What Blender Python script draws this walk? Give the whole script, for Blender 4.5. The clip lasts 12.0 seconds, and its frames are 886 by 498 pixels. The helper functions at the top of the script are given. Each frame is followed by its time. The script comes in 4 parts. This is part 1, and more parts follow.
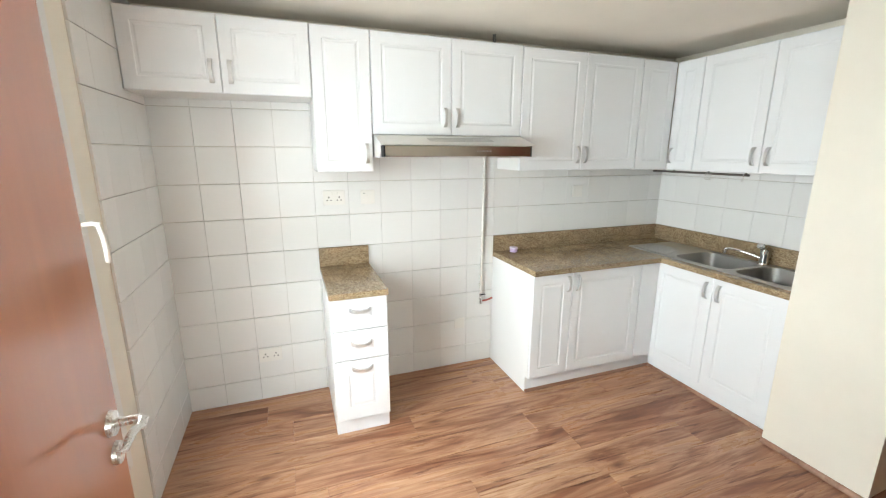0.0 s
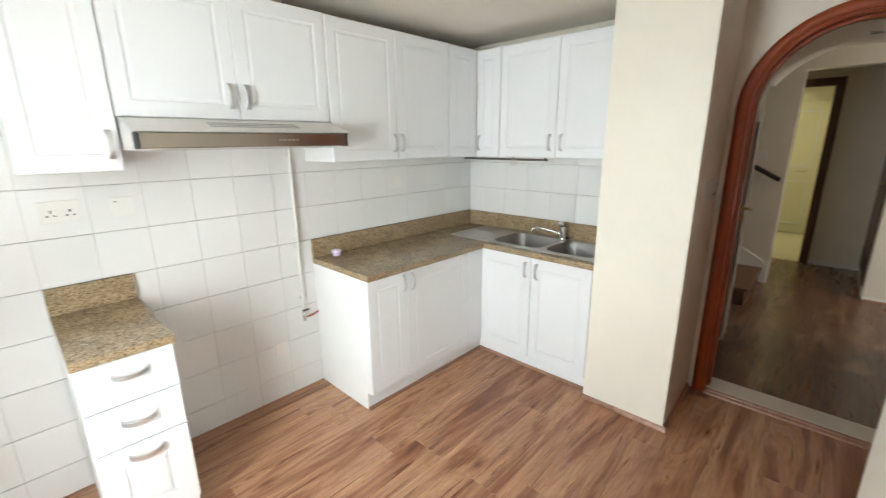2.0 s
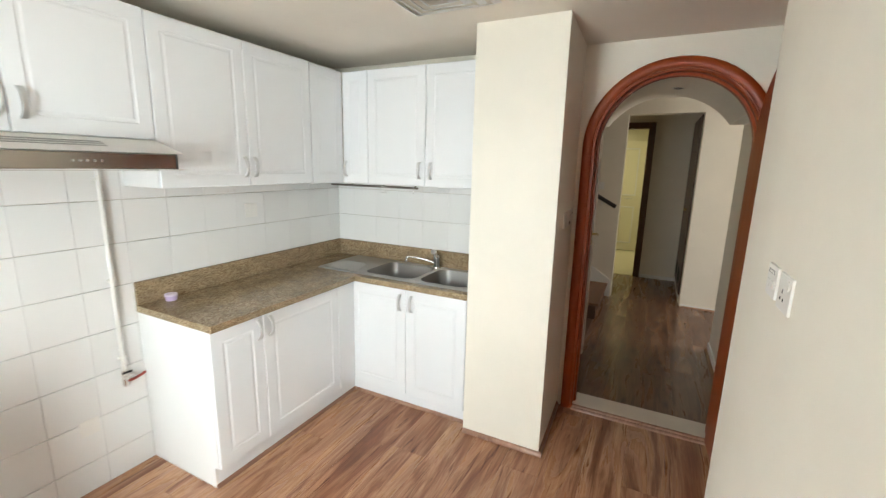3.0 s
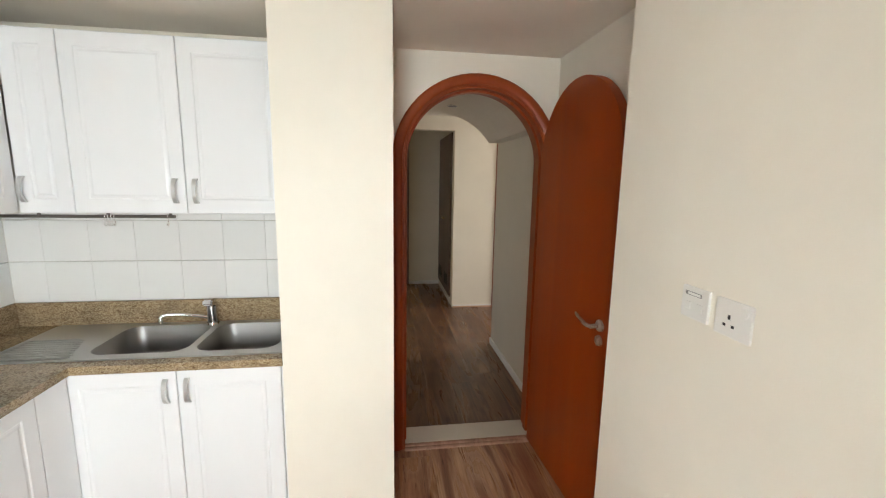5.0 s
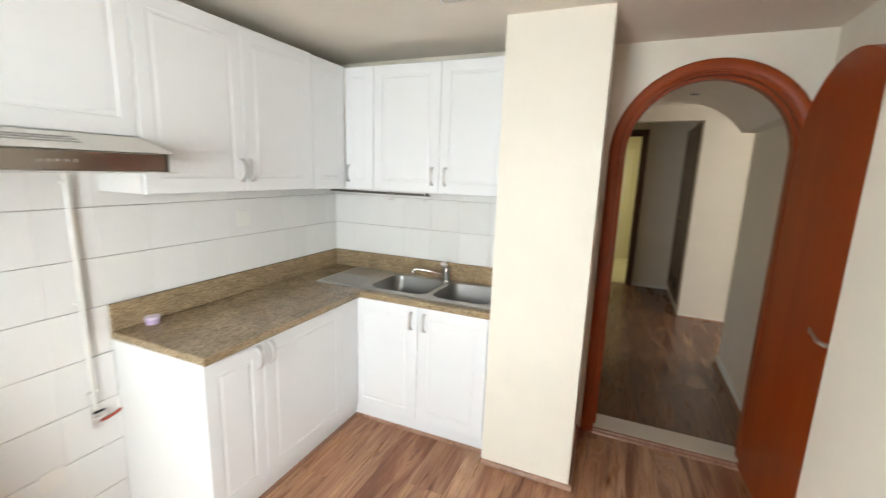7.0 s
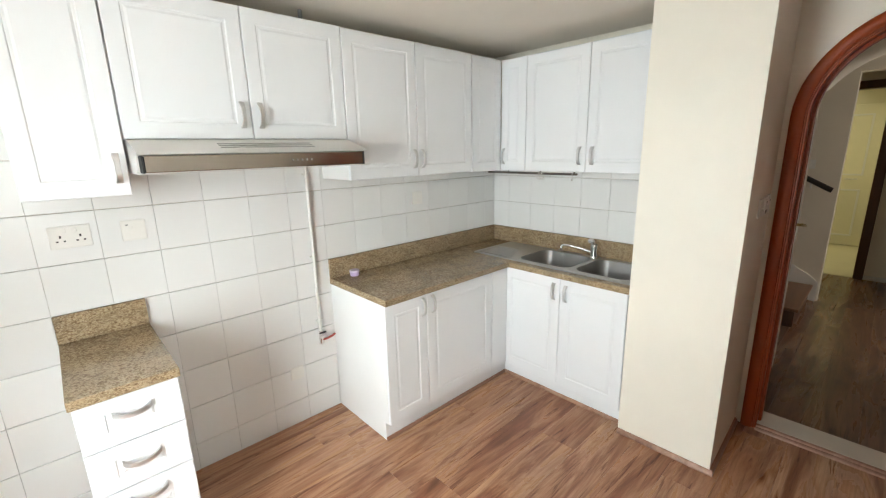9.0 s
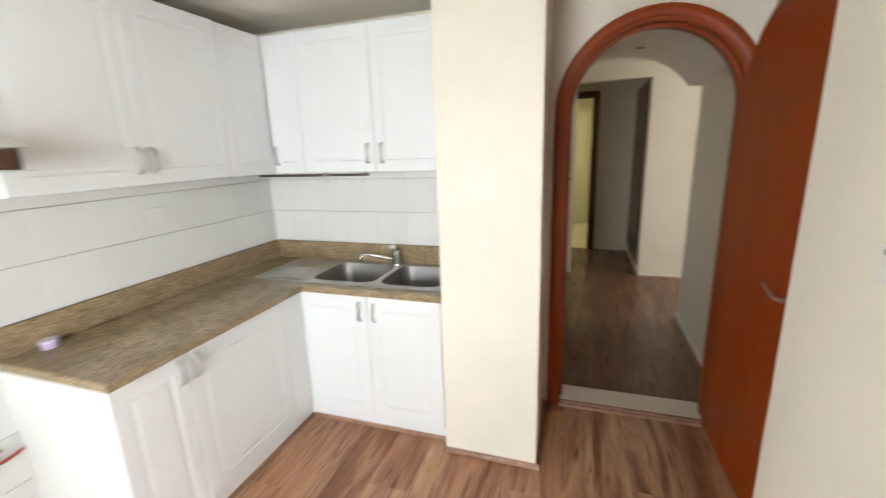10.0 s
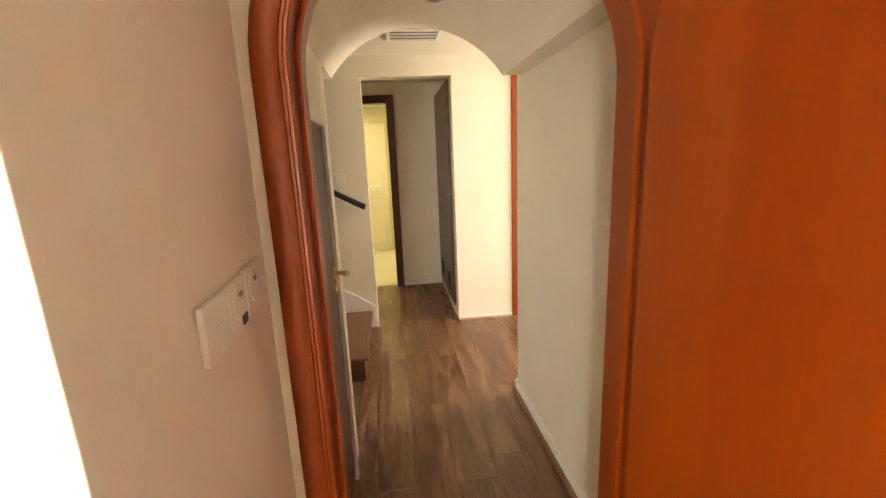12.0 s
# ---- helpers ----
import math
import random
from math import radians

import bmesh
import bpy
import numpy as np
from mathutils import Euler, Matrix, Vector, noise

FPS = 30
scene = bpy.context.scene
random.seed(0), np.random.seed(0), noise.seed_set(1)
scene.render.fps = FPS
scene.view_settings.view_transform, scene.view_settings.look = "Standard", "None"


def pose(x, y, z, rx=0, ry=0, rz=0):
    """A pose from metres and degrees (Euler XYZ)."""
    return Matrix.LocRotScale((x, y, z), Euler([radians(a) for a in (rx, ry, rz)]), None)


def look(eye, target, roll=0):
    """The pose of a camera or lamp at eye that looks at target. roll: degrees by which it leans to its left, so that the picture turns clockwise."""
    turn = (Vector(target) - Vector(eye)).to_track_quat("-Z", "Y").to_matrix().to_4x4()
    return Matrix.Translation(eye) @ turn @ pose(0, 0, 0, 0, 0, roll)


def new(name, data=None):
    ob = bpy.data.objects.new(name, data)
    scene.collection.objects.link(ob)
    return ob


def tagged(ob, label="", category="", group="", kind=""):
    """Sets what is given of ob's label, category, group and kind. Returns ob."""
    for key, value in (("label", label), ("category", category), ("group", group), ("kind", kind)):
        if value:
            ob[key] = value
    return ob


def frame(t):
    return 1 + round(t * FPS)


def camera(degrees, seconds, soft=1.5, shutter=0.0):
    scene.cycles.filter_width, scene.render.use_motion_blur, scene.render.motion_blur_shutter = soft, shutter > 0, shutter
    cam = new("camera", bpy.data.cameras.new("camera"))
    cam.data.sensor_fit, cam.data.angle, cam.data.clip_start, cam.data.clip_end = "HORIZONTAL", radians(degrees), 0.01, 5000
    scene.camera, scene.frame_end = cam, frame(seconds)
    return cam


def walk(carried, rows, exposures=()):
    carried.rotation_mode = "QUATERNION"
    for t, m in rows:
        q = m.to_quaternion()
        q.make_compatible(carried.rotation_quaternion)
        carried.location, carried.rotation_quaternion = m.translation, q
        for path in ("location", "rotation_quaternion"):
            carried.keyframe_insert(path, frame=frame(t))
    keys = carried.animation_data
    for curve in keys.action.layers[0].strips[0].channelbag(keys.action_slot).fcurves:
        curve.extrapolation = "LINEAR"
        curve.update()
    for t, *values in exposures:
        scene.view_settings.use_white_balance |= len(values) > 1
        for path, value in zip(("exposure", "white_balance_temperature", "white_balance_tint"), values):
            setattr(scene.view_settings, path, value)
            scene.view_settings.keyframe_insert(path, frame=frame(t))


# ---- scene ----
cam = camera(93.6, 12.0, soft=1.2, shutter=0.3)
PATH = [
    (0, (0.695, 0.881, 1.519), (1.369, 2.708, 1.065), 0.1),
    (0.5, (0.75, 0.974, 1.507), (1.42, 2.801, 1.045), 0.3),
    (1, (0.809, 1.071, 1.5), (1.581, 2.854, 1.029), -0),
    (1.3, (0.798, 1.127, 1.524), (1.715, 2.835, 1.031), 0.1),
    (1.5, (0.797, 1.177, 1.521), (1.838, 2.811, 1.026), -0.4),
    (2, (0.801, 1.204, 1.513), (2.206, 2.536, 1.01), -0.5),
    (2.3, (0.819, 1.235, 1.53), (2.378, 2.378, 1.016), 0.5),
    (2.5, (0.841, 1.24, 1.521), (2.481, 2.271, 1.023), 0.9),
    (3, (0.963, 1.271, 1.534), (2.719, 2.144, 1.139), 1.3),
    (3.5, (1.049, 1.368, 1.532), (2.947, 1.872, 1.153), 1.6),
    (3.7, (1.067, 1.443, 1.518), (3.009, 1.753, 1.155), 0.7),
    (5.3, (1.381, 1.737, 1.56), (3.331, 1.434, 1.238), 1.2),
    (5.5, (1.402, 1.744, 1.555), (3.353, 1.45, 1.229), 1.1),
    (6, (1.321, 1.748, 1.553), (3.283, 1.554, 1.22), 0.6),
    (6.5, (1.185, 1.731, 1.554), (3.142, 1.858, 1.16), 1.3),
    (6.7, (1.129, 1.685, 1.559), (3.063, 2.023, 1.18), 1.4),
    (7, (1.064, 1.575, 1.53), (2.874, 2.341, 1.161), 2),
    (7.2, (1.011, 1.483, 1.527), (2.704, 2.474, 1.138), 1.9),
    (7.5, (0.952, 1.396, 1.528), (2.476, 2.624, 1.115), 1.5),
    (7.7, (0.897, 1.344, 1.519), (2.34, 2.667, 1.112), 0.9),
    (9.3, (0.931, 1.297, 1.552), (2.26, 2.718, 1.088), -1.3),
    (9.5, (1, 1.35, 1.519), (2.44, 2.662, 1.066), -1.3),
    (9.8, (1.144, 1.466, 1.51), (2.85, 2.398, 1.041), -1.9),
    (10, (1.258, 1.525, 1.516), (3.1, 2.142, 1.039), -2),
    (10.2, (1.363, 1.549, 1.531), (3.275, 1.836, 1.018), -1.9),
    (10.5, (1.543, 1.539, 1.506), (3.465, 1.557, 0.953), -1.2),
    (10.8, (1.778, 1.496, 1.487), (3.695, 1.391, 0.927), -0.3),
    (11, (1.907, 1.483, 1.484), (3.82, 1.33, 0.92), 0.8),
    (11.3, (2.138, 1.455, 1.482), (4.069, 1.27, 0.995), 0.7),
    (11.5, (2.291, 1.46, 1.471), (4.233, 1.225, 1.057), -1.3),
    (11.8, (2.56, 1.43, 1.5), (4.489, 1.149, 1.054), -1.6),
    (12, (2.671, 1.418, 1.48), (4.611, 1.188, 1.052), -2.4),
]
EXPOSURES = [(0.0, 0.02, 6350, 6), (0.6, -0.06, 6350, 6), (1.0, -0.14, 6380, 6), (1.5, -0.06, 6350, 6), (2.0, -0.03, 6370, 6), (3.0, 0.10, 6430, 6), (3.6, 0.10, 6480, 7), (6.0, 0.06, 6600, 9), (7.0, 0.14, 6500, 8), (7.6, 0.0, 6450, 7), (9.5, -0.06, 6420, 7), (10.0, 0.16, 6480, 8), (10.5, 0.08, 6550, 8), (11.0, 0.12, 6800, 10), (11.3, 0.32, 7400, 11), (11.5, 0.80, 8200, 12), (12.0, 1.38, 8100, 9)]
walk(cam, [(t, look(eye, target, roll)) for t, eye, target, roll in PATH], EXPOSURES)

# ---- world and light ----
world = bpy.data.worlds.new("world")
scene.world = world
world.use_nodes = True
wn = world.node_tree
sky = wn.nodes.new("ShaderNodeTexSky")
sky.sky_type = 'NISHITA'
sky.sun_disc = False
sky.sun_elevation = radians(48)
sky.sun_rotation = radians(150)
wn.links.new(sky.outputs[0], wn.nodes["Background"].inputs[0])
wn.nodes["Background"].inputs[1].default_value = 0.10

sun_data = bpy.data.lights.new("sun", 'SUN')
sun_data.energy = 2.5
sun_data.angle = radians(0.5)
sun_data.color = (1.0, 0.95, 0.86)
sun_ob = new("sun", sun_data)
sun_ob.matrix_world = pose(0, 0, 6, 42, 0, 150)


def area(name, m, sx, sy, watts, colour, spread=180):
    d = bpy.data.lights.new(name, 'AREA')
    d.shape, d.size, d.size_y, d.energy, d.color = 'RECTANGLE', sx, sy, watts, colour
    d.spread = radians(spread)
    ob = new(name, d)
    ob.matrix_world = m
    return ob


# daylight outside the kitchen's window, in the hall's window and in the window of the room behind the entrance
area("kitchen_window_light", look((-0.62, 2.02, 1.30), (0.38, 2.04, 0.83)), 3.00, 2.30, 296, (0.930, 0.982, 1.0), 169)
area("entrance_room_window_light", look((1.20, -2.80, 1.25), (1.20, -1.0, 1.25)), 2.3, 1.9, 74, (0.97, 0.985, 0.97))
area("hall_window_light", look((5.80, -1.72, 1.35), (5.80, 0.0, 1.2)), 1.0, 1.5, 38, (1.0, 0.965, 0.90))
area("bathroom_lamp_light", look((8.5, 1.9, 2.24), (8.5, 1.9, 0)), 0.28, 0.28, 8.5, (1.0, 0.91, 0.56))

# ---- materials ----


def material(name, base, rough=0.5, metal=0.0, coat=0.0):
    m = bpy.data.materials.new(name)
    m.use_nodes = True
    b = m.node_tree.nodes["Principled BSDF"]
    b.inputs["Base Color"].default_value = (*base, 1)
    b.inputs["Roughness"].default_value = rough
    b.inputs["Metallic"].default_value = metal
    b.inputs["Coat Weight"].default_value = coat
    b.inputs["Coat Roughness"].default_value = 0.12
    return m, m.node_tree, b


def node(nt, kind, **values):
    n = nt.nodes.new(kind)
    for key, value in values.items():
        n.inputs[key].default_value = value
    return n


def position(nt, scale):
    """World place, stretched by scale."""
    geo = nt.nodes.new("ShaderNodeNewGeometry")
    mp = nt.nodes.new("ShaderNodeMapping")
    mp.inputs["Scale"].default_value = scale
    nt.links.new(geo.outputs["Position"], mp.inputs["Vector"])
    return mp


def ramp(nt, source, stops):
    r = nt.nodes.new("ShaderNodeValToRGB")
    e = r.color_ramp.elements
    while len(e) < len(stops):
        e.new(0.5)
    for el, (p, c) in zip(e, stops):
        el.position, el.color = p, (*c, 1)
    nt.links.new(source, r.inputs[0])
    return r


def bump(nt, b, source, strength, distance):
    n = nt.nodes.new("ShaderNodeBump")
    n.inputs["Strength"].default_value, n.inputs["Distance"].default_value = strength, distance
    nt.links.new(source, n.inputs["Height"])
    nt.links.new(n.outputs[0], b.inputs["Normal"])
    return n


def rough_from(nt, b, source, low, high):
    r = nt.nodes.new("ShaderNodeMapRange")
    r.inputs["To Min"].default_value, r.inputs["To Max"].default_value = low, high
    nt.links.new(source, r.inputs["Value"])
    nt.links.new(r.outputs[0], b.inputs["Roughness"])


def shade(c, k):
    return tuple(v * k for v in c)


def painted(name, c, rough=0.6, vary=0.06, grain=260.0, depth=0.0006):
    """Rolled paint: faint blotches, fine orange-peel relief."""
    m, nt, b = material(name, c, rough)
    p = position(nt, (1, 1, 1))
    big = node(nt, "ShaderNodeTexNoise", Scale=1.6, Detail=5.0, Roughness=0.6)
    fine = node(nt, "ShaderNodeTexNoise", Scale=grain, Detail=2.0)
    nt.links.new(p.outputs[0], big.inputs["Vector"])
    nt.links.new(p.outputs[0], fine.inputs["Vector"])
    r = ramp(nt, big.outputs[0], [(0.3, shade(c, 1 - vary)), (0.7, shade(c, 1 + vary * 0.4))])
    nt.links.new(r.outputs[0], b.inputs["Base Color"])
    rough_from(nt, b, big.outputs[0], rough * 0.85, min(1.0, rough * 1.15))
    bump(nt, b, fine.outputs[0], 0.35, depth)
    return m


def wooden(name, dark, mid, light, rough, axis, coat=0.0, grain=26.0, contrast=1.0, drift=0.12):
    """Wood with streaks along an axis (0, 1, 2), pores and slow colour drift; each piece by its own chance."""
    m, nt, b = material(name, mid, rough, 0.0, coat)
    stretch = [grain, grain, grain]
    stretch[axis] = grain * 0.055
    p = position(nt, stretch)
    info = nt.nodes.new("ShaderNodeObjectInfo")
    shift = nt.nodes.new("ShaderNodeVectorMath")
    shift.operation = 'MULTIPLY_ADD'
    shift.inputs[1].default_value = (37.0, 53.0, 29.0)
    comb = nt.nodes.new("ShaderNodeCombineXYZ")
    for i in range(3):
        nt.links.new(info.outputs["Random"], comb.inputs[i])
    nt.links.new(comb.outputs[0], shift.inputs[0])
    nt.links.new(p.outputs[0], shift.inputs[2])
    streak = node(nt, "ShaderNodeTexNoise", Scale=1.0, Detail=6.0, Roughness=0.62, Distortion=0.9)
    slow = node(nt, "ShaderNodeTexNoise", Scale=0.22, Detail=3.0, Roughness=0.5, Distortion=0.6)
    pore = node(nt, "ShaderNodeTexNoise", Scale=7.0, Detail=3.0)
    for n in (streak, slow, pore):
        nt.links.new(shift.outputs[0], n.inputs["Vector"])
    lo, hi = 0.5 - 0.2 / contrast, 0.5 + 0.2 / contrast
    r1 = ramp(nt, streak.outputs[0], [(lo, dark), (0.47, mid), (hi, light)])
    r2 = ramp(nt, slow.outputs[0], [(0.34, shade(dark, 1.15)), (0.5, mid), (0.68, light)])
    mix = nt.nodes.new("ShaderNodeMix")
    mix.data_type = 'RGBA'
    mix.inputs["Factor"].default_value = 0.45
    nt.links.new(r1.outputs[0], mix.inputs[6])
    nt.links.new(r2.outputs[0], mix.inputs[7])
    hsv = nt.nodes.new("ShaderNodeHueSaturation")
    val = nt.nodes.new("ShaderNodeMapRange")
    val.inputs["To Min"].default_value, val.inputs["To Max"].default_value = 1.0 - drift, 1.0 + drift
    nt.links.new(info.outputs["Random"], val.inputs["Value"])
    nt.links.new(val.outputs[0], hsv.inputs["Value"])
    nt.links.new(mix.outputs[2], hsv.inputs["Color"])
    nt.links.new(hsv.outputs[0], b.inputs["Base Color"])
    rough_from(nt, b, streak.outputs[0], rough * 0.75, rough * 1.25)
    bump(nt, b, pore.outputs[0], 0.12, 0.0006)
    return m


def laminate(name, light, mid, red):
    """Oak-look laminate boards: tan ground, red-brown flames, fine grain, short dark checks and a few knots, shifted board by board."""
    m, nt, b = material(name, mid, 0.28)
    info = nt.nodes.new("ShaderNodeObjectInfo")

    def field(sx, sy, kx, ky):
        p = position(nt, (sx, sy, 1.0))
        shift = nt.nodes.new("ShaderNodeVectorMath")
        shift.operation = 'MULTIPLY_ADD'
        shift.inputs[1].default_value = (kx, ky, 0.0)
        comb = nt.nodes.new("ShaderNodeCombineXYZ")
        for k in range(3):
            nt.links.new(info.outputs["Random"], comb.inputs[k])
        nt.links.new(comb.outputs[0], shift.inputs[0])
        nt.links.new(p.outputs[0], shift.inputs[2])
        return shift.outputs[0]

    def noise(vec, scale, detail, rough, bend):
        n = node(nt, "ShaderNodeTexNoise", Scale=scale, Detail=detail, Roughness=rough, Distortion=bend)
        nt.links.new(vec, n.inputs["Vector"])
        return n.outputs[0]

    def multiply(a, c, f):
        mix = nt.nodes.new("ShaderNodeMix")
        mix.data_type, mix.blend_type = 'RGBA', 'MULTIPLY'
        mix.inputs["Factor"].default_value = f
        nt.links.new(a, mix.inputs[6])
        nt.links.new(c, mix.inputs[7])
        return mix.outputs[2]

    flame = noise(field(1.15, 8.2, 41.0, 67.0), 1.0, 6.0, 0.60, 1.2)
    out = ramp(nt, flame, [(0.34, light), (0.48, mid), (0.61, red), (0.70, shade(red, 0.66))]).outputs[0]
    grain = noise(field(2.0, 70.0, 23.0, 91.0), 1.0, 4.0, 0.65, 0.3)
    out = multiply(out, ramp(nt, grain, [(0.34, (1.10, 1.10, 1.10)), (0.66, (0.84, 0.81, 0.78))]).outputs[0], 1.0)
    check = noise(field(1.7, 24.0, 57.0, 31.0), 1.3, 4.0, 0.60, 1.2)
    out = multiply(out, ramp(nt, check, [(0.59, (1, 1, 1)), (0.665, (0.46, 0.34, 0.27))]).outputs[0], 0.9)
    vor = nt.nodes.new("ShaderNodeTexVoronoi")
    vor.inputs["Scale"].default_value = 1.0
    nt.links.new(field(1.9, 6.0, 13.0, 17.0), vor.inputs["Vector"])
    out = multiply(out, ramp(nt, vor.outputs["Distance"], [(0.03, (0.34, 0.24, 0.19)), (0.09, (0.72, 0.62, 0.55)), (0.16, (1, 1, 1))]).outputs[0], 0.9)
    out = multiply(out, ramp(nt, info.outputs["Random"], [(0.0, (1.05, 1.06, 1.06)), (0.6, (1, 1, 1)), (1.0, (0.95, 0.89, 0.86))]).outputs[0], 1.0)
    nt.links.new(out, b.inputs["Base Color"])
    rough_from(nt, b, flame, 0.22, 0.34)
    bump(nt, b, grain, 0.10, 0.0006)
    return m


def granite():
    m, nt, b = material("granite", (0.3, 0.2, 0.1), 0.16)
    p = position(nt, (1.0, 1.0, 1.9))
    v1 = nt.nodes.new("ShaderNodeTexVoronoi")
    v1.inputs["Scale"].default_value = 225.0
    v2 = nt.nodes.new("ShaderNodeTexVoronoi")
    v2.inputs["Scale"].default_value = 115.0
    n = node(nt, "ShaderNodeTexNoise", Scale=9.0, Detail=4.0)
    for s in (v1, v2, n):
        nt.links.new(p.outputs[0], s.inputs["Vector"])
    sep = nt.nodes.new("ShaderNodeSeparateColor")
    nt.links.new(v1.outputs["Color"], sep.inputs[0])
    r = ramp(nt, sep.outputs[0], [(0.0, (0.195, 0.138, 0.080)), (0.25, (0.26, 0.188, 0.112)), (0.55, (0.34, 0.258, 0.162)), (0.85, (0.425, 0.345, 0.235))])
    sep2 = nt.nodes.new("ShaderNodeSeparateColor")
    nt.links.new(v2.outputs["Color"], sep2.inputs[0])
    r2 = ramp(nt, sep2.outputs[1], [(0.08, (0.56, 0.49, 0.42)), (0.22, (1, 1, 1))])
    r3 = ramp(nt, n.outputs[0], [(0.35, (0.8, 0.77, 0.72)), (0.65, (1.12, 1.08, 1.0))])
    out = r.outputs[0]
    for s in (r2, r3):
        mix = nt.nodes.new("ShaderNodeMix")
        mix.data_type, mix.blend_type = 'RGBA', 'MULTIPLY'
        mix.inputs["Factor"].default_value = 0.9
        nt.links.new(out, mix.inputs[6])
        nt.links.new(s.outputs[0], mix.inputs[7])
        out = mix.outputs[2]
    nt.links.new(out, b.inputs["Base Color"])
    rough_from(nt, b, sep2.outputs[0], 0.12, 0.26)
    return m


def tile_glaze(name, c):
    m, nt, b = material(name, c, 0.16)
    info = nt.nodes.new("ShaderNodeObjectInfo")
    r = ramp(nt, info.outputs["Random"], [(0.0, shade(c, 0.965)), (1.0, shade(c, 1.02))])
    nt.links.new(r.outputs[0], b.inputs["Base Color"])
    p = position(nt, (1, 1, 1))
    n = node(nt, "ShaderNodeTexNoise", Scale=9.0, Detail=2.0)
    nt.links.new(p.outputs[0], n.inputs["Vector"])
    rough_from(nt, b, n.outputs[0], 0.10, 0.24)
    bump(nt, b, n.outputs[0], 0.25, 0.0025)
    return m


def steel(name, c, rough, axis):
    m, nt, b = material(name, c, rough, 1.0)
    s = [420.0, 420.0, 420.0]
    s[axis] = 6.0
    p = position(nt, s)
    n = node(nt, "ShaderNodeTexNoise", Scale=1.0, Detail=3.0)
    nt.links.new(p.outputs[0], n.inputs["Vector"])
    rough_from(nt, b, n.outputs[0], rough * 0.75, rough * 1.3)
    bump(nt, b, n.outputs[0], 0.03, 0.0002)
    return m


def glass(name):
    m, nt, b = material(name, (0.95, 0.97, 0.97), 0.02)
    b.inputs["Transmission Weight"].default_value = 1.0
    b.inputs["IOR"].default_value = 1.45
    return m


def glowing(name, c, strength):
    m, nt, b = material(name, (0.9, 0.9, 0.9), 0.5)
    b.inputs["Emission Color"].default_value = (*c, 1)
    b.inputs["Emission Strength"].default_value = strength
    return m


CREAM = painted("cream_wall_paint", (0.825, 0.782, 0.685), 0.5)
HALLPAINT = painted("hall_wall_paint", (0.79, 0.732, 0.632), 0.5)
CEIL = painted("ceiling_paint", (0.82, 0.760, 0.665), 0.8)
WHITEWOOD = painted("white_gloss_paint", (0.80, 0.79, 0.76), 0.35, 0.03)
FOIL = painted("white_cabinet_foil", (0.80, 0.815, 0.83), 0.30, 0.025, 700.0, 0.00015)
CARCASS = painted("white_melamine", (0.80, 0.80, 0.79), 0.42, 0.03)
TILE = tile_glaze("white_glazed_tile", (0.775, 0.775, 0.76))
GROUT = painted("grey_grout", (0.66, 0.62, 0.555), 0.9, 0.16)
LAM = laminate("laminate_oak", (0.570, 0.362, 0.228), (0.415, 0.226, 0.130), (0.258, 0.106, 0.052))
# hall boards: the kitchen laminate's pattern in darker tones
HALLLAM = laminate("laminate_dark", (0.262, 0.149, 0.090), (0.168, 0.085, 0.048), (0.104, 0.044, 0.024))
LAMBASE = painted("board_joint", (0.10, 0.05, 0.03), 0.8)
BEAD = wooden("floor_bead", (0.17, 0.08, 0.048), (0.31, 0.165, 0.105), (0.44, 0.27, 0.19), 0.35, 0, 0.0, 20.0)
TREAD = wooden("stair_tread_wood", (0.10, 0.045, 0.025), (0.20, 0.095, 0.05), (0.29, 0.155, 0.09), 0.4, 0, 0.0, 20.0)
GRANITE = granite()
REDWOOD = wooden("varnished_mahogany", (0.215, 0.029, 0.001), (0.270, 0.039, 0.001), (0.325, 0.053, 0.002), 0.40, 2, 0.03, 34.0, 0.5)
BROWNWOOD = wooden("varnished_brown_wood", (0.36, 0.118, 0.045), (0.45, 0.155, 0.062), (0.53, 0.20, 0.085), 0.32, 2, 0.6, 14.0, 0.6)
DARKWOOD = wooden("dark_stained_wood", (0.045, 0.018, 0.010), (0.075, 0.030, 0.016), (0.11, 0.046, 0.024), 0.4, 2, 0.2, 30.0)
STEEL = steel("brushed_steel", (0.46, 0.45, 0.435), 0.33, 1)
# the deck's steel again, darkened to put the bowls' shade into the colour
SHADEDSTEEL = steel("shaded_bowl_steel", (0.33, 0.325, 0.32), 0.36, 1)
RAILSTEEL = steel("dark_rail_steel", (0.20, 0.18, 0.16), 0.30, 1)
HOODSTEEL = steel("hood_steel", (0.50, 0.46, 0.42), 0.22, 0)
HOODPAINT = painted("pale_hood_enamel", (0.66, 0.64, 0.61), 0.32, 0.03)
CHROME = material("chrome", (0.80, 0.80, 0.80), 0.09, 1.0)[0]
NICKEL = steel("satin_nickel", (0.74, 0.73, 0.71), 0.27, 2)
PLASTIC = painted("white_plastic", (0.775, 0.76, 0.72), 0.32, 0.02, 500.0, 0.0001)
BLACK = painted("black_slot", (0.015, 0.015, 0.015), 0.6)
GREYPRINT = painted("grey_print", (0.24, 0.24, 0.23), 0.6)
HANDLE = steel("handle_silver", (0.68, 0.68, 0.68), 0.40, 2)
BRASS = material("brass_valve", (0.55, 0.42, 0.20), 0.3, 1.0)[0]
COPPER = painted("red_brown_hose", (0.36, 0.075, 0.05), 0.45)
PIPE = painted("cream_pipe_paint", (0.76, 0.75, 0.71), 0.4)
MARBLE = painted("pale_marble", (0.68, 0.615, 0.52), 0.3, 0.14, 90.0)
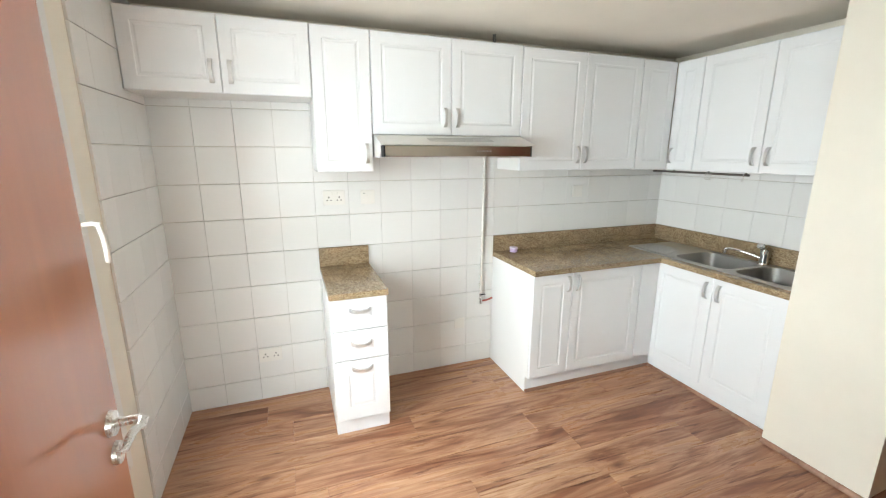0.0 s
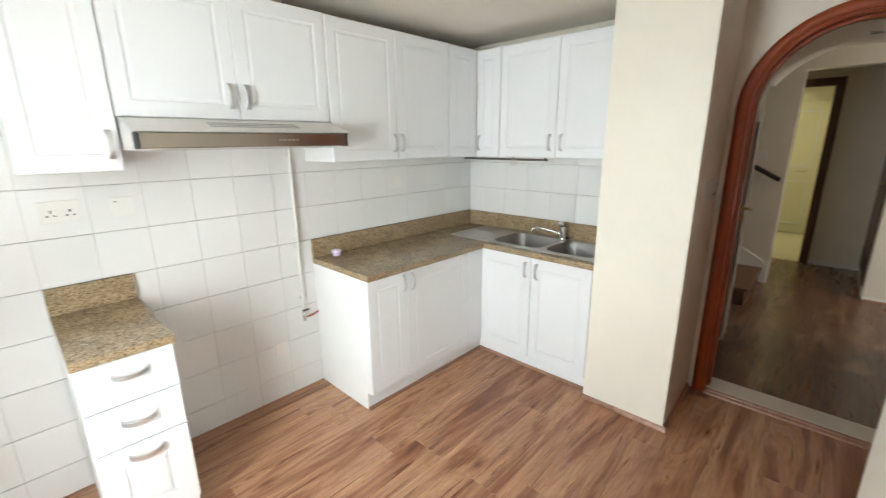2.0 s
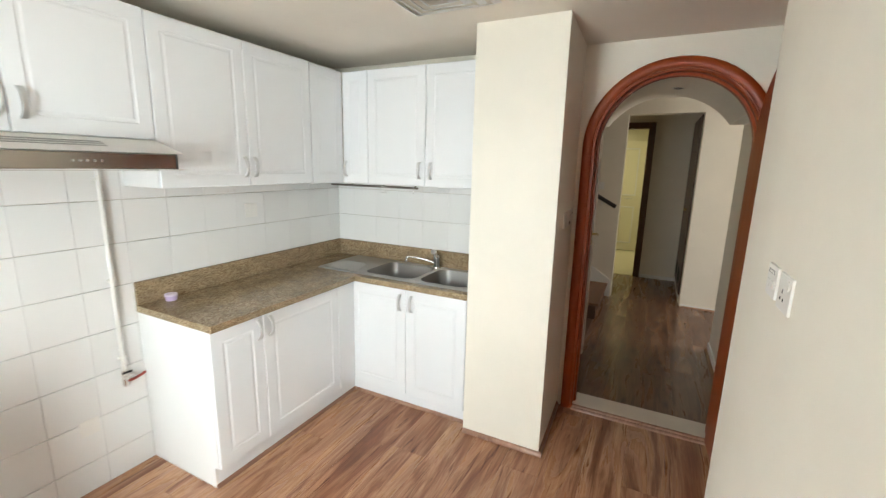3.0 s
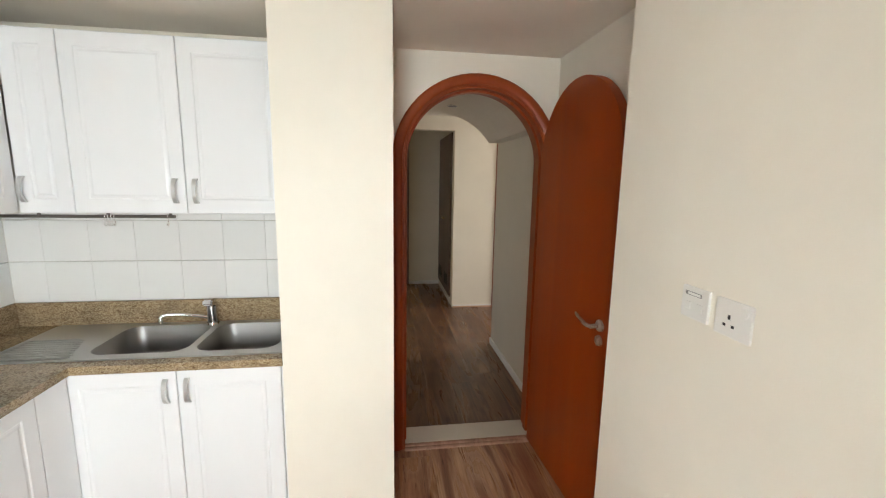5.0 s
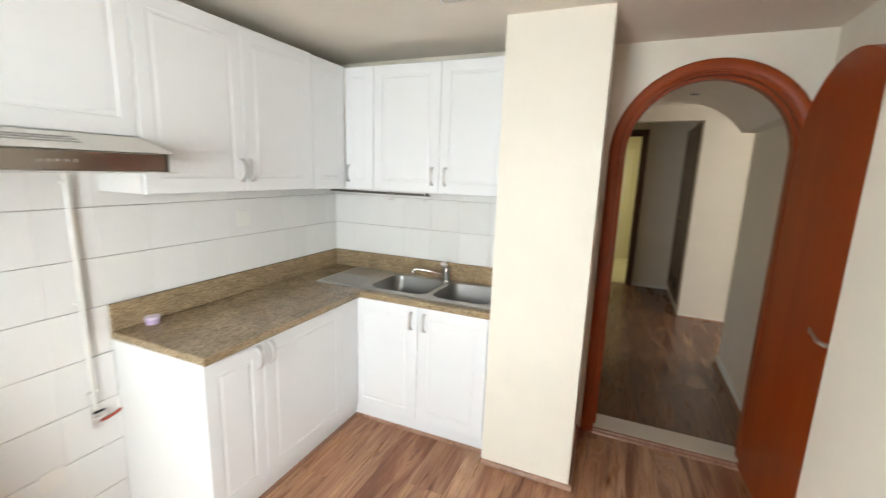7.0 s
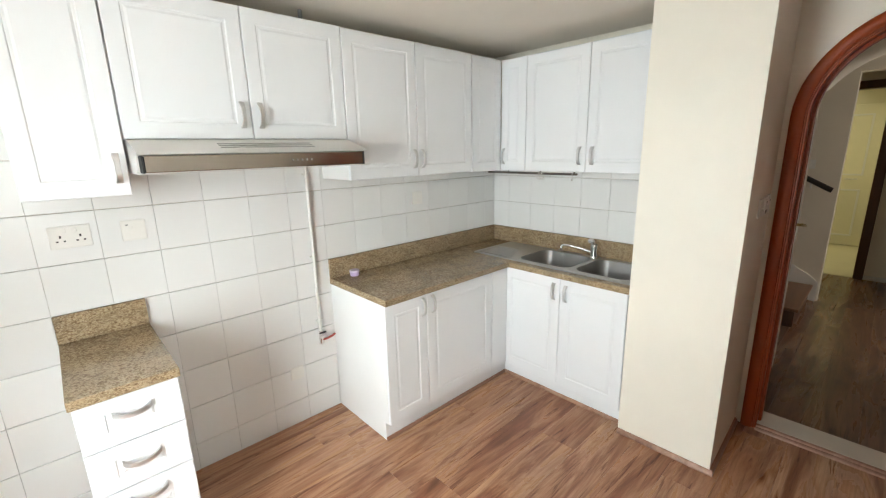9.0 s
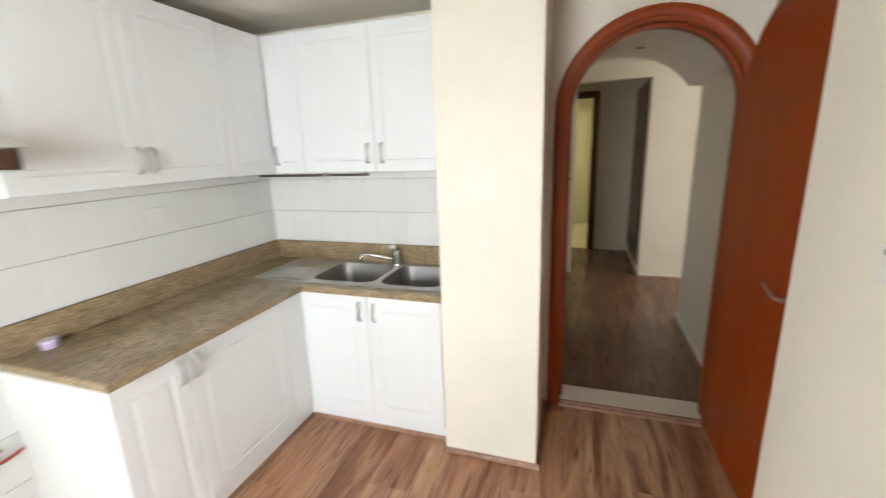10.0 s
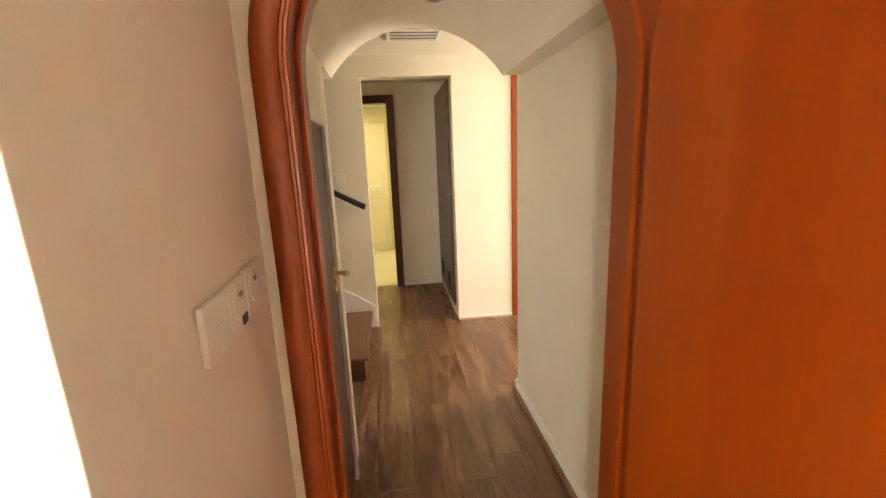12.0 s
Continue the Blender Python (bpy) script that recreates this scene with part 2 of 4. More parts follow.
LILAC = painted("lilac_plastic", (0.56, 0.44, 0.66), 0.4)
GLASS = glass("window_glass")
LAMPGLOW = glowing("lit_lamp_glass", (1.0, 0.82, 0.45), 6.0)
BATHTILE = painted("cream_bath_tile", (0.76, 0.72, 0.55), 0.25, 0.06)
EARTH = painted("sandy_ground", (0.34, 0.28, 0.20), 0.95, 0.2, 40.0, 0.01)

# ---- mesh helpers ----


def part(name, bm, mat, parent=None, label=""):
    """Links a bmesh as one mesh object under a thing or a part."""
    bmesh.ops.recalc_face_normals(bm, faces=bm.faces)
    me = bpy.data.meshes.new(name)
    bm.to_mesh(me)
    bm.free()
    me.materials.append(mat)
    ob = new(name, me)
    if parent is not None:
        ob.parent = parent
    if label:
        ob["label"] = label
    return ob


def smooth(ob, angle=40):
    me = ob.data
    me.polygons.foreach_set("use_smooth", [True] * len(me.polygons))
    me.set_sharp_from_angle(angle=radians(angle))
    return ob


def thing(name, m, label, category, group="", kind=""):
    ob = new(name)
    ob.matrix_world = m
    return tagged(ob, label, category, group, kind)


def add_box(bm, x0, x1, y0, y1, z0, z1, bevel=0.0, segs=1):
    r = bmesh.ops.create_cube(bm, size=1.0)
    vs = r["verts"]
    for v in vs:
        v.co = Vector((x0 + (v.co.x + 0.5) * (x1 - x0), y0 + (v.co.y + 0.5) * (y1 - y0), z0 + (v.co.z + 0.5) * (z1 - z0)))
    if bevel > 0:
        es = {e for v in vs for e in v.link_edges}
        bmesh.ops.bevel(bm, geom=list(es), offset=bevel, segments=segs, profile=0.6, affect='EDGES')
    return bm


def box(x0, x1, y0, y1, z0, z1, bevel=0.0, segs=1):
    return add_box(bmesh.new(), x0, x1, y0, y1, z0, z1, bevel, segs)


def boxes(*rows, bevel=0.0):
    bm = bmesh.new()
    for r in rows:
        add_box(bm, *r, bevel=bevel)
    return bm


def add_cyl(bm, a, b, r0, r1=None, n=20):
    """A capped, tapered cylinder from a to b."""
    a, b = Vector(a), Vector(b)
    r1 = r0 if r1 is None else r1
    res = bmesh.ops.create_cone(bm, cap_ends=True, segments=n, radius1=r0, radius2=r1, depth=(b - a).length)
    m = Matrix.Translation((a + b) / 2) @ (b - a).to_track_quat('Z', 'Y').to_matrix().to_4x4()
    bmesh.ops.transform(bm, matrix=m, verts=res["verts"])
    return bm


def cyl(a, b, r0, r1=None, n=20):
    return add_cyl(bmesh.new(), a, b, r0, r1, n)


def add_tube(bm, pts, radius, n=10, flat=1.0):
    """A tube along points; flat squashes it across its second axis. radius: one value or one a point."""
    pts = [Vector(p) for p in pts]
    rings = []
    up = Vector((0, 0, 1))
    d0 = (pts[1] - pts[0]).normalized()
    if abs(d0.dot(up)) > 0.9:
        up = Vector((1, 0, 0))
    side = d0.cross(up).normalized()
    for i, p in enumerate(pts):
        d = (pts[min(i + 1, len(pts) - 1)] - pts[max(i - 1, 0)]).normalized()
        side = (side - d * side.dot(d)).normalized()
        other = d.cross(side)
        r = radius[i] if isinstance(radius, (list, tuple)) else radius
        rings.append([bm.verts.new(p + r * (math.cos(2 * math.pi * k / n) * side + flat * math.sin(2 * math.pi * k / n) * other)) for k in range(n)])
    for a, b in zip(rings, rings[1:]):
        for k in range(n):
            bm.faces.new((a[k], a[(k + 1) % n], b[(k + 1) % n], b[k]))
    bm.faces.new(rings[0])
    bm.faces.new(rings[-1][::-1])
    return bm


def tube(pts, radius, n=10, flat=1.0):
    return add_tube(bmesh.new(), pts, radius, n, flat)


def arc_points(f, n):
    return [f(i / n) for i in range(n + 1)]


def add_prism(bm, outline, axis, a, b):
    """Extrudes a closed outline of 2D points along an axis (0: x, 1: y, 2: z) from a to b."""
    def at(p, w):
        return {0: (w, p[0], p[1]), 1: (p[0], w, p[1]), 2: (p[0], p[1], w)}[axis]
    lo = [bm.verts.new(at(p, a)) for p in outline]
    hi = [bm.verts.new(at(p, b)) for p in outline]
    n = len(outline)
    bm.faces.new(lo)
    bm.faces.new(hi[::-1])
    for k in range(n):
        bm.faces.new((lo[k], hi[k], hi[(k + 1) % n], lo[(k + 1) % n]))
    return bm


def prism(outline, axis, a, b):
    return add_prism(bmesh.new(), outline, axis, a, b)


def add_arch_block(bm, x0, x1, profile, top):
    """The solid over an arch: profile is a row of (y, z) of its soffit, from x0 to x1, up to z = top."""
    rows = []
    for y, z in profile:
        rows.append([bm.verts.new(c) for c in ((x0, y, z), (x1, y, z), (x1, y, top), (x0, y, top))])
    for a, b in zip(rows, rows[1:]):
        for k in range(4):
            bm.faces.new((a[k], a[(k + 1) % 4], b[(k + 1) % 4], b[k]))
    bm.faces.new(rows[0])
    bm.faces.new(rows[-1][::-1])
    return bm


def sweep_arch(section, cy, half, zs, z0=0.0, n=28):
    """Sweeps a section of (out, x) up one leg, round a half circle over cy and down the other leg."""
    path = [(cy + half, z0, 1.0, 0.0), (cy + half, zs, 1.0, 0.0)]
    for k in range(1, n):
        a = math.pi * k / n
        path.append((cy + half * math.cos(a), zs + half * math.sin(a), math.cos(a), math.sin(a)))
    path += [(cy - half, zs, -1.0, 0.0), (cy - half, z0, -1.0, 0.0)]
    bm = bmesh.new()
    rings = [[bm.verts.new((x, y + o * ny, z + o * nz)) for o, x in section] for y, z, ny, nz in path]
    m = len(section)
    for a, b in zip(rings, rings[1:]):
        for k in range(m):
            bm.faces.new((a[k], a[(k + 1) % m], b[(k + 1) % m], b[k]))
    bm.faces.new(rings[0])
    bm.faces.new(rings[-1][::-1])
    return bm


def routed_door(w, h, t, mx, mz, groove=0.0032):
    """A cabinet door, width along x, front to -y, with a routed rectangle round a flat field."""
    bm = bmesh.new()
    loops = [(0, 0, 0.0), (0, 0, -t + 0.003), (0.003, 0.003, -t), (mx, mz, -t), (mx + 0.004, mz + 0.004, -t + groove),
             (mx + 0.012, mz + 0.012, -t + groove), (mx + 0.020, mz + 0.020, -t + 0.0005)]
    rings = []
    for ix, iz, y in loops:
        rings.append([bm.verts.new(c) for c in ((ix, y, iz), (w - ix, y, iz), (w - ix, y, h - iz), (ix, y, h - iz))])
    for a, b in zip(rings, rings[1:]):
        for k in range(4):
            bm.faces.new((a[k], a[(k + 1) % 4], b[(k + 1) % 4], b[k]))
    bm.faces.new(rings[0])
    bm.faces.new(rings[-1])
    return bm


def bow_handle(length=0.105, reach=0.026):
    """A flat bow handle along z, standing out to -y, with flared feet."""
    bm = bmesh.new()
    n, rings = 14, []
    for i in range(n + 1):
        s = i / n
        z = (s - 0.5) * length
        out = reach * (1 - abs(2 * s - 1) ** 3.2)
        wide = 0.0085 + 0.003 * abs(2 * s - 1) ** 2
        thick = 0.0028 + 0.003 * abs(2 * s - 1) ** 4
        rings.append([bm.verts.new(c) for c in ((-wide, -out + thick, z), (wide, -out + thick, z), (wide * 0.8, -out - thick, z), (-wide * 0.8, -out - thick, z))])
    for a, b in zip(rings, rings[1:]):
        for k in range(4):
            bm.faces.new((a[k], a[(k + 1) % 4], b[(k + 1) % 4], b[k]))
    bm.faces.new(rings[0])
    bm.faces.new(rings[-1][::-1])
    return bm

# ---- structure ----
BACK, LEFT, SINKW = 3.465, 0.04, 3.525      # faces of the tiled walls
SOCK, SOCKEND = 0.992, 2.527                # wall with the sockets, and its end
ARCHX, ARCHB = 3.562, 3.738                 # the arched doorway's wall
PILX, PILY0, PILY1 = 2.990, 1.674, 2.122    # the pillar
CH, HALLCH = 2.212, 2.300                   # ceilings
HALLX, BATHX = 6.280, 7.510
T = 0.010                                   # tile thickness


def structure(name, bm, mat, label, category="wall"):
    return tagged(part(name, bm, mat), label, category, kind="structure")


ground = structure("ground", box(-40, 50, -40, 40, -0.6, -0.5), EARTH, "sandy open ground outside the house", "ground")

# kitchen walls
back_wall = structure("wall_north", boxes((-0.16, ARCHX, BACK + T, BACK + 0.2, -0.1, 2.4)), GROUT, "white tiled kitchen wall behind the cabinets with grey joints")
left_wall = structure("wall_west", boxes((-0.16, LEFT, -2.6, 1.5, -0.1, 2.4), (-0.16, LEFT, 2.60, BACK + T, -0.1, 2.4),
                                         (-0.16, LEFT, 1.5, 2.60, -0.1, 0.33), (-0.16, LEFT, 1.5, 2.60, 2.03, 2.4)), CREAM,
                      "cream plastered wall with a tall window beside white tiles")
sink_wall = structure("wall_east", boxes((SINKW + T, SINKW + 0.15, PILY1, BACK + T, -0.1, 2.4)), GROUT, "white tiled wall above the sink")
SKEW = 0.0315                               # the pillar's side runs slightly off square
pillar = structure("pillar", prism([(PILX, PILY0), (ARCHX, PILY0 + SKEW * (ARCHX - PILX)), (ARCHX, PILY1), (PILX, PILY1)], 2, -0.1, 2.4), CREAM, "cream painted pillar beside the sink cabinets", "pillar")
socket_wall = structure("wall_south", boxes((1.16, SOCKEND, 0.77, SOCK, -0.1, 2.4), (LEFT, 0.27, 0.842, SOCK, -0.1, 2.4), (0.27, 1.16, 0.842, SOCK, 2.08, 2.4)),
                        CREAM, "cream painted kitchen wall with two socket plates")
recess_wall = structure("wall_recess", boxes((1.16, ARCHX, 0.60, 0.77, -0.1, 2.4)), CREAM, "cream wall of the recess behind the open arched door")

CY, HALF, ZS = 1.2130, 0.3850, 1.6580
hole = HALF + 0.022


def half_circle(cy, r, zs, n=28):
    return [(cy + r * math.cos(math.pi * k / n), zs + r * math.sin(math.pi * k / n)) for k in range(n + 1)]


bm = boxes((ARCHX, ARCHB, CY + hole, PILY1, -0.1, 2.4), (ARCHX, ARCHB, 0.60, CY - hole, -0.1, 2.4))
prof = half_circle(CY, hole, ZS)
add_arch_block(bm, ARCHX, ARCHB, prof, 2.4)
arch_wall = structure("wall_arch", bm, CREAM, "cream wall with a round-arched doorway")

# vaulted passage behind the arch
VY0, VY1, VX = 0.696, 1.672, 4.915
half_w, rise, zspring = 0.434, 0.229, 1.886
rad = (half_w ** 2 + rise ** 2) / (2 * rise)
vc = 0.5 * (0.804 + 1.672)
vault = [(VY1, zspring), (vc + half_w, zspring)]
for k in range(1, 24):
    y = vc + half_w * (1 - 2 * k / 24)
    vault.append((y, zspring + math.sqrt(rad ** 2 - (y - vc) ** 2) - (rad - rise)))
vault += [(vc - half_w, zspring), (VY0, zspring)]
vault_ob = structure("ceiling_vault", add_arch_block(bmesh.new(), ARCHB, VX, vault, 2.42), CEIL, "white shallow vaulted ceiling of the short passage", "ceiling")
structure("wall_passage_right", boxes((ARCHB, 5.012, 0.55, VY0, -0.1, 2.42)), HALLPAINT, "cream side wall of the vaulted passage")
structure("wall_passage_left", boxes((ARCHB, 4.02, VY1, 1.83, -0.1, 2.42), (4.42, 4.60, VY1, 1.83, -0.1, 2.42), (4.02, 4.42, VY1, 1.83, 1.62, 2.42),
                                     (4.60, VX, VY1, 1.83, zspring, 2.42)), HALLPAINT, "cream passage wall with a low cupboard door")

# hall
structure("wall_hall_end", boxes((HALLX, HALLX + 0.14, -0.62, 0.866, -0.1, 2.42), (HALLX, HALLX + 0.14, 1.606, 4.2, -0.1, 3.6),
                                 (HALLX, HALLX + 0.14, 0.866, 1.606, 2.142, 2.42)), HALLPAINT, "cream hall wall with a square opening into a short corridor")
structure("wall_corridor_end", boxes((BATHX, BATHX + 0.12, 0.72, 1.41, -0.1, 2.42), (BATHX, BATHX + 0.12, 2.22, 2.5, -0.1, 2.42),
                                     (BATHX, BATHX + 0.12, 1.41, 2.22, 2.09, 2.42)), HALLPAINT, "grey-cream wall at the corridor's end beside the lit bathroom")
structure("wall_corridor_left", boxes((HALLX + 0.14, BATHX, 2.30, 2.42, -0.1, 2.42)), HALLPAINT, "cream corridor side wall")
structure("wall_corridor_right", boxes((HALLX + 0.14, BATHX, 0.70, 0.80, -0.1, 2.42)), HALLPAINT, "cream corridor wall behind the closet doors")
structure("wall_stair_side", boxes((5.24, 5.34, 1.83, 4.2, -0.1, 3.6), (VX, 5.34, 1.83, 1.95, -0.1, 3.6)), HALLPAINT, "cream wall along the stairs")
# second box, added unseen above the hall ceiling, keeps sun out of the stairwell
structure("wall_stair_back", boxes((5.24, HALLX + 0.14, 4.2, 4.32, -0.1, 3.6), (5.24, HALLX + 0.14, 1.83, 1.93, HALLCH + 0.10, 3.6)), HALLPAINT, "cream wall at the head of the stairs")
structure("wall_hall_south", boxes((3.6, 5.0, -1.95, -1.75, -0.1, 2.42), (6.3, 8.2, -1.95, -1.75, -0.1, 2.42),
                                   (5.0, 6.3, -1.95, -1.75, -0.1, 0.55), (5.0, 6.3, -1.95, -1.75, 2.1, 2.42)), HALLPAINT, "cream hall wall with the daylight window")
structure("wall_hall_west", boxes((4.862, 5.012, -1.75, 0.55, -0.1, 2.42)), HALLPAINT, "plain cream hall wall")
structure("wall_hall_east", boxes((8.0, 8.12, -1.75, 0.70, -0.1, 2.42)), HALLPAINT, "plain cream wall of the far room")

# bathroom behind the corridor
structure("wall_bathroom", boxes((BATHX + 0.12, 9.72, 2.7, 2.8, -0.1, 2.42), (BATHX + 0.12, 9.72, 1.0, 1.1, -0.1, 2.42), (9.62, 9.72, 1.1, 2.7, -0.1, 2.42)),
          BATHTILE, "cream tiled bathroom walls under warm lamplight")
structure("floor_bathroom", boxes((BATHX + 0.02, 9.62, 1.1, 2.7, -0.1, 0.004)), BATHTILE, "pale cream bathroom floor", "floor")

# room behind the entrance, closed by plain walls
structure("wall_entrance_room", boxes((-0.16, 0.10, -2.72, -2.6, -0.1, 2.4), (2.30, 2.6, -2.72, -2.6, -0.1, 2.4), (0.10, 2.30, -2.72, -2.6, -0.1, 0.30), (0.10, 2.30, -2.72, -2.6, 2.14, 2.4),
                                       (2.5, 2.6, -2.6, 0.60, -0.1, 2.4)), CREAM, "plain cream walls of the room behind the entrance")

# ceilings
structure("ceiling_kitchen", boxes((-0.16, ARCHX, -2.7, BACK + 0.2, CH, CH + 0.12)), CEIL, "off-white plastered kitchen ceiling", "ceiling")
structure("ceiling_hall", boxes((VX, 8.2, -1.95, 1.83, HALLCH, HALLCH + 0.10), (HALLX, 9.75, 1.83, 2.9, HALLCH, HALLCH + 0.10), (8.2, 9.75, 0.9, 1.83, HALLCH, HALLCH + 0.10)), CEIL,
          "off-white plastered hall ceiling", "ceiling")
structure("ceiling_stairs", boxes((5.24, HALLX + 0.14, 1.83, 4.3, 3.5, 3.6)), CEIL, "off-white ceiling over the stairs", "ceiling")

# floor slab; its boards follow at the end of the file
floor = structure("floor", boxes((-0.16, 8.1, -2.7, BACK + 0.1, -0.12, -0.004)), LAMBASE, "oak-look laminate board floor, warm brown with dark streaks", "floor")

# ---- arched doorway ----
casing_section = [(-0.004, ARCHX - 0.002), (-0.004, ARCHX - 0.011), (0.000, ARCHX - 0.015), (0.005, ARCHX - 0.015), (0.0065, ARCHX - 0.012), (0.008, ARCHX - 0.015),
                  (0.013, ARCHX - 0.016), (0.0145, ARCHX - 0.013), (0.016, ARCHX - 0.017), (0.024, ARCHX - 0.022), (0.034, ARCHX - 0.025), (0.052, ARCHX - 0.025),
                  (0.062, ARCHX - 0.021), (0.068, ARCHX - 0.014), (0.069, ARCHX - 0.002)]
arch_frame = tagged(new("door_frame"), "round-arched reddish-brown varnished door frame with moulded casing", "door frame", kind="structure")
smooth(part("casing", sweep_arch(casing_section, CY, HALF, ZS), REDWOOD, arch_frame), 30)
lining = [(0.0, ARCHX), (0.0, ARCHB - 0.004), (0.020, ARCHB - 0.004), (0.020, ARCHX)]
smooth(part("lining", sweep_arch(lining, CY, HALF, ZS), REDWOOD, arch_frame), 30)
stop = [(-0.014, ARCHX + 0.055), (-0.014, ARCHX + 0.10), (0.0, ARCHX + 0.10), (0.0, ARCHX + 0.055)]
smooth(part("door_stop", sweep_arch(stop, CY, HALF, ZS), REDWOOD, arch_frame), 30)

threshold = thing("threshold", pose(0, 0, 0), "pale worn marble threshold strip under the arched doorway", "threshold", kind="structure")
part("slab", box(ARCHX + 0.0155, ARCHB + 0.005, CY - HALF, CY + HALF, -0.004, 0.017, 0.003), MARBLE, threshold)
strip = [(ARCHX - 0.034, 0.0), (ARCHX - 0.031, 0.009), (ARCHX - 0.024, 0.013), (ARCHX - 0.014, 0.014), (ARCHX - 0.012, 0.011), (ARCHX - 0.009, 0.011), (ARCHX - 0.007, 0.018),
         (ARCHX + 0.008, 0.021), (ARCHX + 0.013, 0.019), (ARCHX + 0.015, 0.0)]
part("edge_strip", prism(strip, 1, CY - HALF + 0.001, CY + HALF - 0.001), BEAD, threshold, "brown profiled wooden edge strip")


def lever_set(parent, x, y, z, facing, toward, mat):
    """Wave lever on a round rose with a key rose below; facing: +1 or -1 along y, toward: the lever's way along x."""
    f, d = facing, toward
    rose = bmesh.new()
    add_cyl(rose, (x, y, z), (x, y + f * 0.009, z), 0.026, 0.024, 28)
    add_cyl(rose, (x, y + f * 0.009, z), (x, y + f * 0.05, z), 0.0095, 0.0095, 16)
    rose = smooth(part("handle_rose", rose, mat, parent, "satin metal handle rose"))
    pts = [(x, y + f * 0.045, z), (x + d * 0.008, y + f * 0.053, z + 0.001), (x + d * 0.03, y + f * 0.056, z + 0.001), (x + d * 0.055, y + f * 0.056, z + 0.010),
           (x + d * 0.08, y + f * 0.055, z + 0.014), (x + d * 0.100, y + f * 0.053, z + 0.017), (x + d * 0.116, y + f * 0.051, z + 0.025)]
    smooth(part("lever", tube(pts, [0.0098, 0.0105, 0.0098, 0.0088, 0.0082, 0.0072, 0.005], 12, 0.8), mat, rose))
    key = bmesh.new()
    add_cyl(key, (x + d * 0.001, y, z - 0.066), (x + d * 0.001, y + f * 0.009, z - 0.066), 0.024, 0.022, 28)
    add_box(key, x - 0.004, x + 0.006, min(y, y + f * 0.013), max(y, y + f * 0.013), z - 0.078, z - 0.054, 0.002)
    smooth(part("key_rose", key, mat, parent, "satin metal key rose"))


# the arched leaf, standing open into the recess
L0, L1, LY0, LY1 = -0.349, 0.385, -0.0225, 0.0205
LR = (L1 - L0) / 2
leaf_top = [((L0 + L1) / 2 + LR * math.cos(math.pi * k / 40), 1.644 + L1 * math.sin(math.pi * k / 40)) for k in range(41)]
arched_door = thing("door", pose(3.168, 0.8130, 0, 0, 0, 3.0), "round-topped reddish-brown varnished wooden door standing open", "door")
smooth(part("leaf", prism([(L0, 0.012), (L1, 0.012)] + leaf_top, 1, LY0, LY1), REDWOOD, arched_door), 30)
lever_set(arched_door, L0 + 0.058, LY1, 0.970, 1, 1, NICKEL)
lever_set(arched_door, L0 + 0.058, LY0, 0.970, -1, 1, NICKEL)
lockplate = boxes((L0 - 0.002, L0 + 0.001, LY0 + 0.011, LY1 - 0.011, 0.848, 1.036))
add_box(lockplate, L0 - 0.010, L0, LY0 + 0.014, LY1 - 0.014, 0.975, 0.995, 0.003)
part("lock_plate", lockplate, NICKEL, arched_door, "satin metal lock plate with latch")

# ---- entrance door, open beside the camera ----
entry = thing("door", pose(0.340, 0.995, 0.0, 0, 0, 0.6), "glossy brown varnished wooden door standing open beside the window", "door")
part("leaf", box(-0.041, 0.0, 0.0, 0.825, 0.008, 2.045, 0.002), BROWNWOOD, entry)


def entry_lever(parent, f):
    x0 = 0.0 if f > 0 else -0.041
    y, z = 0.782, 1.0
    rose = bmesh.new()
    add_cyl(rose, (x0, y, z), (x0 + f * 0.009, y, z), 0.026, 0.024, 28)
    add_cyl(rose, (x0 + f * 0.009, y, z), (x0 + f * 0.052, y, z), 0.0095, 0.0095, 16)
    rose = smooth(part("handle_rose", rose, NICKEL, parent, "satin metal handle rose"))
    pts = [(x0 + f * 0.046, y, z), (x0 + f * 0.056, y - 0.006, z), (x0 + f * 0.058, y - 0.03, z - 0.002), (x0 + f * 0.058, y - 0.055, z + 0.012),
           (x0 + f * 0.057, y - 0.08, z + 0.014), (x0 + f * 0.055, y - 0.105, z + 0.006), (x0 + f * 0.052, y - 0.124, z + 0.012)]
    smooth(part("lever", tube(pts, [0.0098, 0.0105, 0.0098, 0.0088, 0.0082, 0.0072, 0.005], 12, 0.8), NICKEL, rose))
    key = bmesh.new()
    add_cyl(key, (x0, y, z - 0.066), (x0 + f * 0.009, y, z - 0.066), 0.024, 0.022, 28)
    smooth(part("key_rose", key, NICKEL, parent, "satin metal key rose"))


entry_lever(entry, 1)
entry_lever(entry, -1)
entry_frame = tagged(new("door_frame"), "brown varnished frame of the entrance door", "door frame", kind="structure")
for r in ((0.27, 0.305, 0.842, SOCK, 0, 2.08), (1.125, 1.16, 0.842, SOCK, 0, 2.08), (0.305, 1.125, 0.842, SOCK, 2.05, 2.08)):
    part("jamb", box(*r, 0.002), BROWNWOOD, entry_frame)

# ---- window in the left wall ----
window = tagged(new("window"), "tall white-framed casement window with a white lever handle", "window", kind="structure")
WY0, WY1, WZ0, WZ1 = 1.50, 2.60, 0.33, 2.03


def frame_ring(y0, y1, z0, z1, w, x0, x1):
    return boxes((x0, x1, y0, y0 + w, z0, z1), (x0, x1, y1 - w, y1, z0, z1), (x0, x1, y0 + w, y1 - w, z0, z0 + w), (x0, x1, y0 + w, y1 - w, z1 - w, z1), bevel=0.003)


